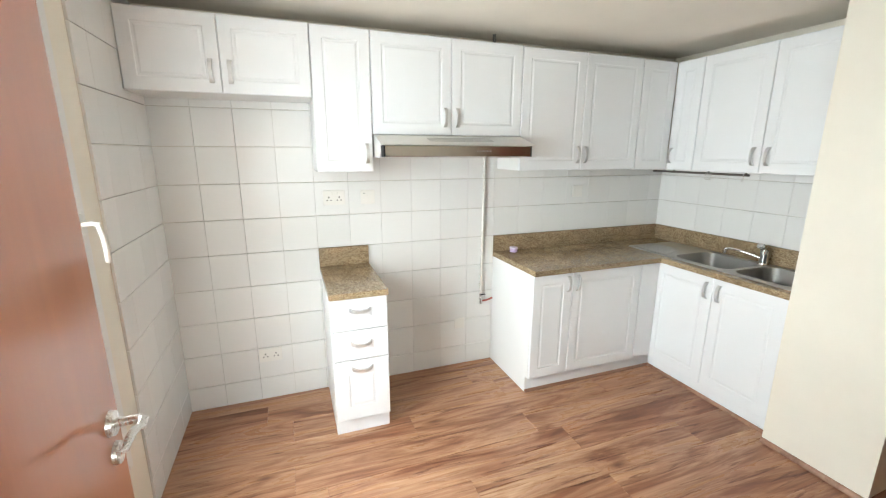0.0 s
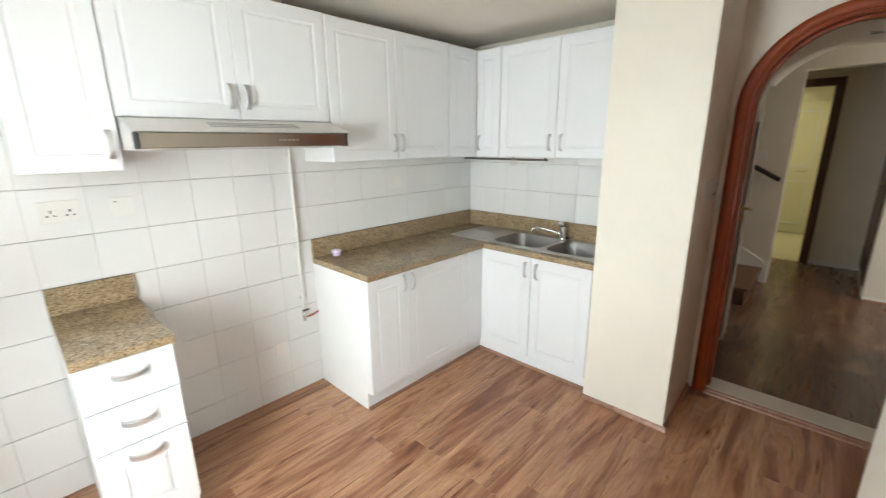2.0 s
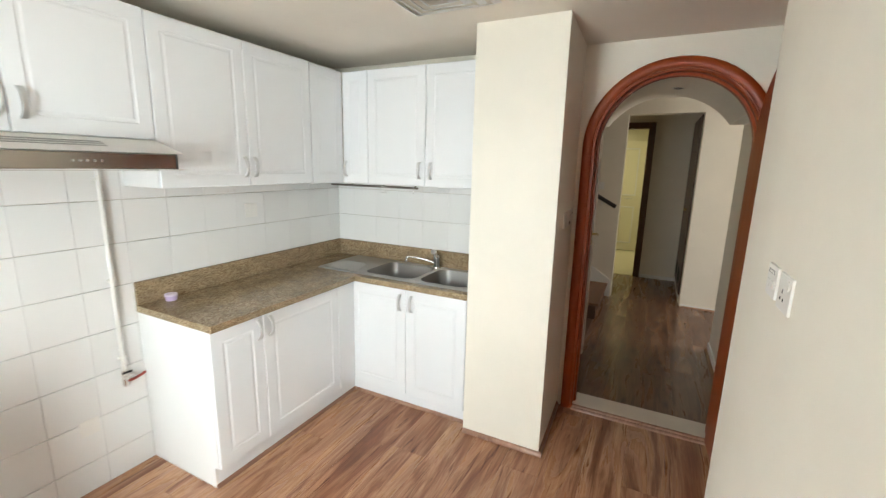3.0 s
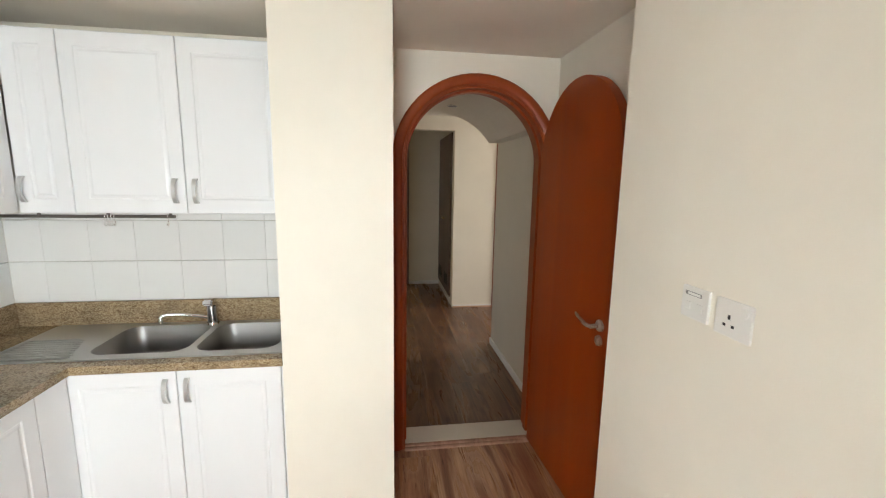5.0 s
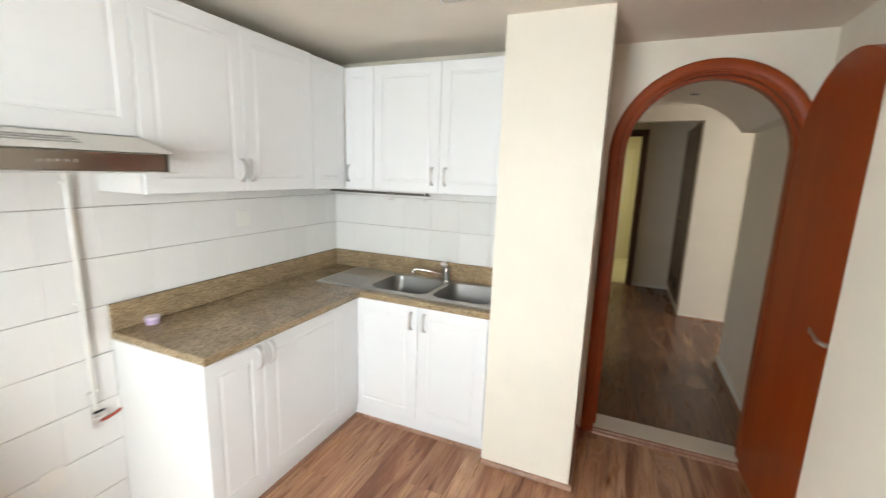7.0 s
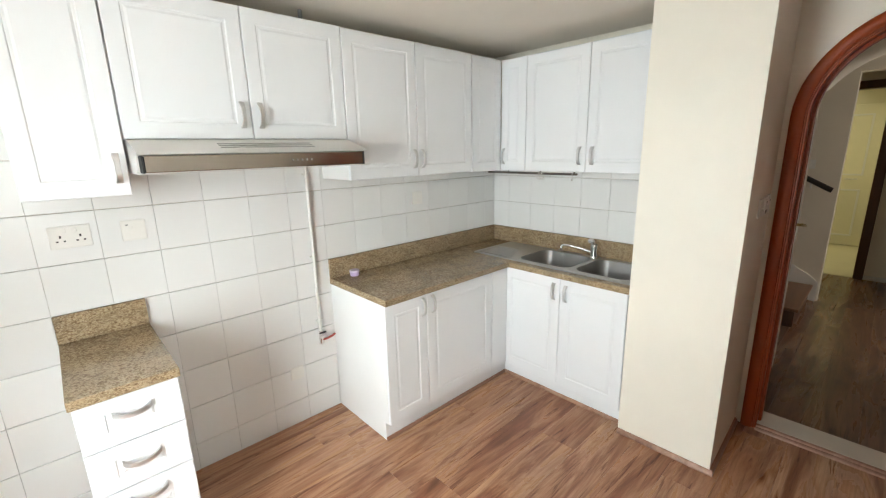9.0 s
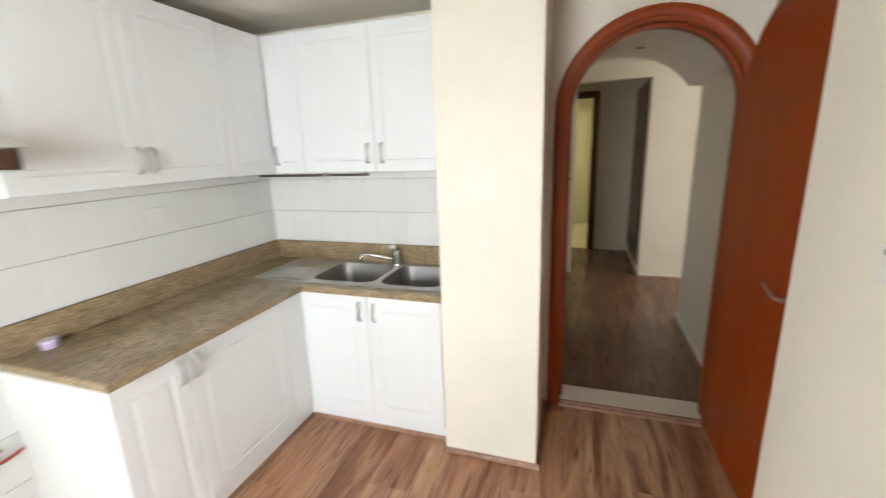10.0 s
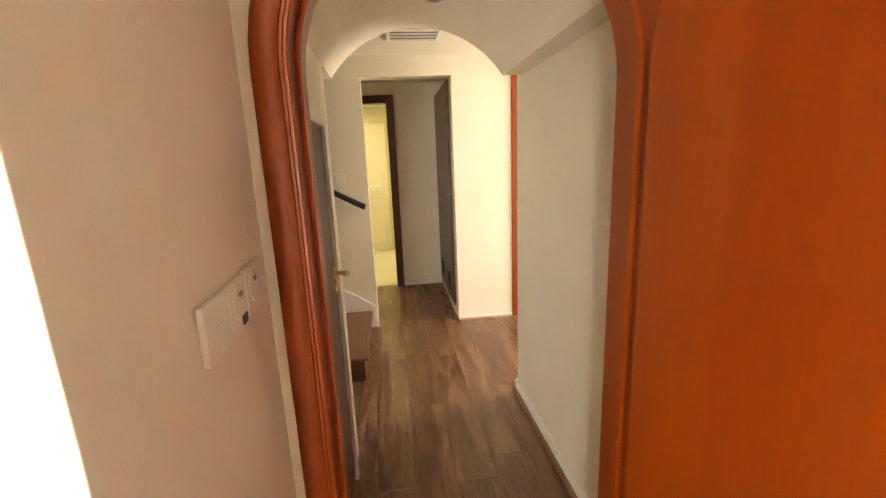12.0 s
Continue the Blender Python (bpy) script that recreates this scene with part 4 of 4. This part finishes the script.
def pins(p, x, z, s=1.0):
    part("earth_slot", box(x - 0.003 * s, x + 0.003 * s, -0.0096, -0.0085, z + 0.006 * s, z + 0.016 * s), BLACK, p)
    for dx in (-0.011, 0.011):
        part("pin_slot", box(x + dx * s - 0.0035 * s, x + dx * s + 0.0035 * s, -0.0096, -0.0085, z - 0.010 * s, z - 0.004 * s), BLACK, p)


def rocker(p, x, z, w=0.012, h=0.018):
    part("rocker", box(x - w / 2, x + w / 2, -0.0125, -0.009, z - h / 2, z + h / 2, 0.0012), PLASTIC, p)


def on_back(x, z):
    return pose(x, BACK + 0.0025, z)


s1 = plate(on_back(0.947, 1.250), 0.128, 0.088, "white double three-pin socket on the tiles")
for dx in (-0.03, 0.03):
    pins(s1, dx, -0.008)
    rocker(s1, dx * 0.55, 0.026)
s2 = plate(on_back(1.150, 1.247), 0.086, 0.086, "white switched outlet plate on the tiles")
rocker(s2, -0.008, 0.012, 0.010, 0.014)
part("indicator", box(-0.026, -0.018, -0.0098, -0.0088, 0.022, 0.027), GREYPRINT, s2)
s3 = plate(on_back(0.513, 0.298), 0.132, 0.088, "white double three-pin socket low on the tiles")
for dx in (-0.03, 0.03):
    pins(s3, dx, -0.004)
    rocker(s3, dx * 0.4, 0.028)
s4 = plate(on_back(2.715, 1.238), 0.084, 0.084, "white single switch plate above the worktop")
rocker(s4, 0, 0, 0.03, 0.03)
s5 = plate(on_back(1.775, 0.318), 0.076, 0.076, "white blank outlet plate low on the tiles", 0.006)


def on_sockwall(x, z):
    return pose(x, SOCK - 0.0035, z, 0, 0, 180)


a1 = plate(on_sockwall(2.168, 1.283), 0.084, 0.076, "white telephone outlet plate with a printed label")
part("label_strip", box(-0.030, 0.020, -0.0098, -0.0088, 0.017, 0.026), GREYPRINT, a1)
part("label_field", box(-0.022, 0.017, -0.0101, -0.0097, 0.0185, 0.0245), PLASTIC, a1)
for dx in (-0.018, 0.018):
    part("jack_cover", box(dx - 0.009, dx + 0.009, -0.0115, -0.0088, -0.016, 0.002, 0.001), PLASTIC, a1)
a2 = plate(on_sockwall(2.060, 1.280), 0.092, 0.080, "white three-pin socket with a round switch")
pins(a2, -0.008, -0.008, 1.0)
smooth(part("round_switch", cyl((0.027, -0.0088, 0.022), (0.027, -0.0115, 0.022), 0.011, 0.0105, 22), PLASTIC, a2))


def on_pillar(x, z):
    return pose(x, PILY0 + SKEW * (x - PILX) - 0.0005, z, 0, 0, math.degrees(math.atan(SKEW)))


p1 = plate(on_pillar(3.262, 1.258), 0.090, 0.086, "white switch plate on the pillar's side")
rocker(p1, 0, 0.0, 0.02, 0.012)
p2 = plate(on_pillar(3.356, 1.258), 0.080, 0.086, "white round-socket outlet plate with a dark sticker")
smooth(part("ring", cyl((0, -0.0088, 0.004), (0, -0.0115, 0.004), 0.030, 0.028, 24), PLASTIC, p2))
part("sticker", box(-0.004, 0.020, -0.0130, -0.0116, -0.034, -0.018), BLACK, p2)
part("dark_slot", box(-0.004, 0.012, -0.0128, -0.0114, 0.014, 0.022), GREYPRINT, p2)
p3 = plate(on_pillar(3.440, 1.262), 0.076, 0.086, "white round-socket outlet plate near the door casing")
smooth(part("ring", cyl((0, -0.0088, 0.004), (0, -0.0115, 0.004), 0.029, 0.027, 24), PLASTIC, p3))
part("dark_slot", box(-0.004, 0.012, -0.0128, -0.0114, 0.014, 0.022), GREYPRINT, p3)
h1 = plate(pose(3.98, VY0 + 0.0005, 1.275, 0, 0, 180), 0.086, 0.086, "white light switch plate in the passage")
rocker(h1, 0, 0, 0.03, 0.04)
h2 = plate(pose(HALLX - 0.0005, 1.84, 1.338, 0, 0, -90), 0.086, 0.086, "white light switch plate above the handrail")
rocker(h2, 0, 0, 0.03, 0.04)

# ---- ceiling air diffuser ----


def diffuser(m, s, label):
    d = thing("ceiling_vent", m, label, "air vent", "ceiling vents")
    for k, (w, z) in enumerate(((s, 0.0), (s * 0.78, -0.012), (s * 0.56, -0.018), (s * 0.34, -0.022))):
        b = 0.5 * w
        i = b - 0.026
        bm = bmesh.new()
        top = [(-b, -b, z), (b, -b, z), (b, b, z), (-b, b, z)]
        low = [(-i, -i, z - 0.012), (i, -i, z - 0.012), (i, i, z - 0.012), (-i, i, z - 0.012)]
        up = [(-i, -i, z - 0.009), (i, -i, z - 0.009), (i, i, z - 0.009), (-i, i, z - 0.009)]
        rows = [[bm.verts.new(c) for c in r] for r in (top, low, up)]
        for a, c in ((0, 1), (1, 2), (2, 0)):
            for q in range(4):
                bm.faces.new((rows[a][q], rows[a][(q + 1) % 4], rows[c][(q + 1) % 4], rows[c][q]))
        part("frame" if k == 0 else "louvre", bm, WHITEWOOD, d)
    return d


diffuser(pose(2.575, 2.135, CH - 0.001), 0.42, "white square stepped air diffuser in the kitchen ceiling")
hall_vent = thing("ceiling_vent", pose(5.70, 1.20, HALLCH - 0.001), "grey slotted air grille in the hall ceiling", "air vent", "ceiling vents")
part("frame", boxes((-0.14, 0.14, -0.18, -0.16, -0.014, 0), (-0.14, 0.14, 0.16, 0.18, -0.014, 0), (-0.14, -0.12, -0.16, 0.16, -0.014, 0), (0.12, 0.14, -0.16, 0.16, -0.014, 0)), WHITEWOOD, hall_vent)
for k in range(7):
    part("slat", box(-0.105 + 0.034 * k, -0.085 + 0.034 * k, -0.16, 0.16, -0.010, -0.002), GREYPRINT if k % 2 else WHITEWOOD, hall_vent)
dl = thing("downlight", pose(4.52, 1.19, 2.114), "small round recessed downlight, unlit, in the vault", "downlight")
smooth(part("ring", cyl((0, 0, 0.0), (0, 0, -0.006), 0.045, 0.040, 28), NICKEL, dl))
smooth(part("lens", cyl((0, 0, -0.006), (0, 0, -0.0075), 0.030, 0.028, 24), GREYPRINT, dl))

# ---- hall: cupboard door, stairs, handrail, closet, bathroom ----
cup = thing("door", pose(0, 0, 0), "low dark-brown cupboard door in the passage wall", "door")
part("leaf", box(4.024, 4.416, VY1 + 0.001, VY1 + 0.036, 0.03, 1.615, 0.002), DARKWOOD, cup)
lever_set(cup, 4.385, VY1 + 0.001, 1.030, -1, -1, BRASS)
part("frame", boxes((4.418, 4.452, VY1 - 0.012, VY1 + 0.02, 0.0, 1.655), (4.02, 4.418, VY1 - 0.012, VY1 + 0.02, 1.617, 1.655)), WHITEWOOD, cup, "cream painted door frame")

stairs = thing("staircase", pose(0, 0, 0), "brown-carpet-coloured wooden stairs rising behind the passage", "stairs")
for k in range(9):
    y0 = 1.674 + 0.27 * k
    z1 = 0.165 * (k + 1)
    part("riser", box(5.345, 6.268, y0, y0 + 0.27, 0.0 if k == 0 else z1 - 0.165 - 0.02, z1 - 0.028), DARKWOOD, stairs)
    part("tread", box(5.345, 6.268, y0 - 0.024, y0 + 0.27, z1 - 0.0275, z1, 0.008, 2), TREAD, stairs)
stringer = [(1.620, 0.002), (1.620, 0.19), (1.665, 0.235), (1.86, 0.36), (3.9, 1.60), (3.9, 1.4), (2.05, 0.25), (1.72, 0.002)]
part("stringer", prism(stringer, 0, 6.2685, HALLX - 0.0005), WHITEWOOD, stairs, "white painted stair skirting")
handrail = thing("handrail", pose(0, 0, 0), "dark round wooden handrail on the stair wall", "handrail")
smooth(part("rail", tube([(6.205, 1.640, 1.104), (6.205, 1.660, 1.112), (6.205, 2.0, 1.300), (6.205, 3.6, 2.18)], 0.024, 14), painted("black_brown_rail", (0.02, 0.012, 0.01), 0.35), handrail))
for ry in (1.80, 2.6, 3.4):
    rz = 1.112 + (ry - 1.66) * 0.55
    smooth(part("bracket", tube([(HALLX - 0.001, ry, rz - 0.07), (6.235, ry, rz - 0.065), (6.207, ry, rz - 0.02)], 0.007, 10), PLASTIC, handrail))

closet = thing("closet", pose(0, 0, 0), "tall dark-brown built-in closet with vented doors on a white base", "closet")
cy1 = 0.882
part("surround", boxes((6.43, 6.475, 0.801, cy1 - 0.004, 0.092, 2.14), (7.445, 7.49, 0.801, cy1 - 0.004, 0.092, 2.14), (6.475, 7.445, 0.801, cy1 - 0.004, 2.09, 2.14)), DARKWOOD, closet)
for x0, x1, hx in ((6.477, 6.958, 6.92), (6.962, 7.443, 7.00)):
    cd = part("closet_door", box(x0, x1, 0.83, cy1, 0.10, 2.088, 0.002), DARKWOOD, closet)
    smooth(part("knob", cyl((hx, cy1, 1.06), (hx, cy1 + 0.025, 1.06), 0.009, 0.014, 16), BRASS, cd))
    for k in range(7):
        part("vent_slat", box(x0 + 0.12, x1 - 0.12, cy1, cy1 + 0.006, 0.20 + 0.022 * k, 0.214 + 0.022 * k, 0.001), BLACK, cd)

bath_frame = tagged(new("door_frame"), "dark-brown wooden frame of the bathroom doorway", "door frame", kind="structure")
for r in ((BATHX - 0.018, BATHX + 0.13, 1.328, 1.412, 0, 2.172), (BATHX - 0.018, BATHX + 0.13, 2.218, 2.30, 0, 2.175), (BATHX - 0.018, BATHX + 0.13, 1.412, 2.218, 2.088, 2.172)):
    part("jamb", box(*r, 0.003), DARKWOOD, bath_frame)
inner = thing("door", pose(0, 0, 0), "cream painted inner door with a lever handle in the bathroom", "door")
part("leaf", box(9.575, 9.610, 1.45, 2.25, 0.01, 2.05, 0.003), painted("cream_door_paint", (0.78, 0.74, 0.58), 0.4), inner)
for z0, z1 in ((0.15, 0.85), (1.05, 1.92)):
    part("panel_moulding", frame_ring(1.56, 2.14, z0, z1, 0.025, 9.565, 9.5745), WHITEWOOD, inner)
bm = bmesh.new()
add_tube(bm, [(9.572, 1.62, 1.0), (9.53, 1.62, 1.0), (9.525, 1.66, 1.0), (9.525, 1.75, 1.0)], 0.009, 10)
smooth(part("lever", bm, NICKEL, inner))
bl = thing("ceiling_lamp", pose(8.5, 1.9, HALLCH - 0.001), "round lit bathroom ceiling lamp with warm glass", "lamp")
smooth(part("base", cyl((0, 0, 0), (0, 0, -0.02), 0.15, 0.15, 32), WHITEWOOD, bl))
smooth(part("shade", cyl((0, 0, -0.021), (0, 0, -0.045), 0.14, 0.10, 32), LAMPGLOW, bl))
far_frame = tagged(new("door_frame"), "reddish-brown wooden door frame beside the hall wall", "door frame", kind="structure")
part("jamb", box(HALLX - 0.02, HALLX + 0.145, 0.270, 0.356, 0.0, 2.14, 0.003), REDWOOD, far_frame)

# ---- wall tiles ----
TG, TV = 0.0014, 0.0004


def tile_mesh(w, h):
    me_bm = bmesh.new()
    b, e = 0.0016, 0.0006
    lo = [me_bm.verts.new(c) for c in ((0, 0, 0), (w, 0, 0), (w, 0, h), (0, 0, h))]
    mid = [me_bm.verts.new(c) for c in ((0, -T + b, 0), (w, -T + b, 0), (w, -T + b, h), (0, -T + b, h))]
    top = [me_bm.verts.new(c) for c in ((e, -T, b), (w - e, -T, b), (w - e, -T, h - b), (e, -T, h - b))]
    for r, q in ((lo, mid), (mid, top)):
        for k in range(4):
            me_bm.faces.new((r[k], r[(k + 1) % 4], q[(k + 1) % 4], q[k]))
    me_bm.faces.new(top)
    bmesh.ops.recalc_face_normals(me_bm, faces=me_bm.faces)
    me = bpy.data.meshes.new("tile")
    me_bm.to_mesh(me)
    me_bm.free()
    me.materials.append(TILE)
    return me


tile_cache = {}


def lay_tile(parent, m, w, h):
    key = (round(w, 4), round(h, 4))
    if key not in tile_cache:
        tile_cache[key] = tile_mesh(w, h)
    ob = new("tile", tile_cache[key])
    ob.matrix_world = m @ pose(0, random.uniform(-0.0003, 0.0003), 0, random.uniform(-0.10, 0.10), 0, random.uniform(-0.07, 0.07))
    ob.parent = parent
    return ob


def cuts(a, b, line, step):
    """The stretches of a tiled run from a to b, whose joints lie at line + k * step."""
    k = math.floor((a - line) / step) + 1
    ends = [a]
    while line + k * step < b - 0.004:
        if line + k * step > a + 0.004:
            ends.append(line + k * step)
        k += 1
    ends.append(b)
    return list(zip(ends, ends[1:]))


rows_z = cuts(0.0, CH, 0.145, 0.2)
for x0, x1 in cuts(LEFT + T, SINKW, 1.430, 0.1978):
    for z0, z1 in rows_z:
        hidden = z0 >= 1.745 and x0 > 0.9 or (x0 > 2.05 and (z1 < 0.80 or z0 > 1.5)) or z0 > 1.95
        if not hidden:
            lay_tile(back_wall, pose(x0 + TV, BACK + T, z0 + TG), x1 - x0 - 2 * TV, z1 - z0 - 2 * TG)
for y0, y1 in cuts(2.738, BACK, 3.465, 0.2):
    for z0, z1 in rows_z:
        lay_tile(left_wall, pose(LEFT + 0.001, y0 + TV, z0 + TG, 0, 0, 90), y1 - y0 - 2 * TV, z1 - z0 - 2 * TG)
for y0, y1 in cuts(PILY1, BACK, 2.508, 0.2015):
    for z0, z1 in rows_z:
        if z1 > 0.80 and z0 < 1.5:
            lay_tile(sink_wall, pose(SINKW + T, y1 - TV, z0 + TG, 0, 0, -90), y1 - y0 - 2 * TV, z1 - z0 - 2 * TG)
part("grout_backing", box(LEFT, LEFT + 0.002, 2.738, BACK + T, 0, CH), GROUT, left_wall)

# plaster above the tiles
part("plaster_band", box(LEFT, SINKW + T, BACK - 0.0005, BACK + T + 0.001, 1.947, CH - 0.001), CREAM, back_wall)
part("plaster_band", box(SINKW - 0.0005, SINKW + T + 0.001, PILY1, BACK - 0.001, 1.947, CH - 0.001), CREAM, sink_wall)

# ---- floor boards ----
BW, BL, BT = 0.192, 1.285, 0.004


def board_mesh(length, w, mat):
    bm = bmesh.new()
    b = 0.0007
    lo = [bm.verts.new(c) for c in ((0, 0, -BT), (length, 0, -BT), (length, w, -BT), (0, w, -BT))]
    mid = [bm.verts.new(c) for c in ((0, 0, -b), (length, 0, -b), (length, w, -b), (0, w, -b))]
    top = [bm.verts.new(c) for c in ((b, b, 0), (length - b, b, 0), (length - b, w - b, 0), (b, w - b, 0))]
    for r, q in ((lo, mid), (mid, top)):
        for k in range(4):
            bm.faces.new((r[k], r[(k + 1) % 4], q[(k + 1) % 4], q[k]))
    bm.faces.new(top)
    bmesh.ops.recalc_face_normals(bm, faces=bm.faces)
    me = bpy.data.meshes.new("board")
    bm.to_mesh(me)
    bm.free()
    me.materials.append(mat)
    return me


board_cache = {}


def lay_boards(x_lo, x_hi, y_lo, y_hi, line, mat):
    for i, (y0, y1) in enumerate(cuts(y_lo, y_hi, line, BW)):
        start = x_lo - BL * ((i * 0.37 + 0.13 * (i % 3)) % 1.0)
        for x0, x1 in cuts(x_lo, x_hi, start, BL):
            key = (round(x1 - x0, 4), round(y1 - y0, 4), mat.name)
            if key not in board_cache:
                board_cache[key] = board_mesh(x1 - x0 - 0.0004, y1 - y0 - 0.0004, mat)
            ob = new("floor_board", board_cache[key])
            ob.location = (x0 + 0.0002, y0 + 0.0002, 0.0)
            ob.parent = floor


lay_boards(LEFT, ARCHX - 0.013, -0.20, BACK + T, 0.87, LAM)
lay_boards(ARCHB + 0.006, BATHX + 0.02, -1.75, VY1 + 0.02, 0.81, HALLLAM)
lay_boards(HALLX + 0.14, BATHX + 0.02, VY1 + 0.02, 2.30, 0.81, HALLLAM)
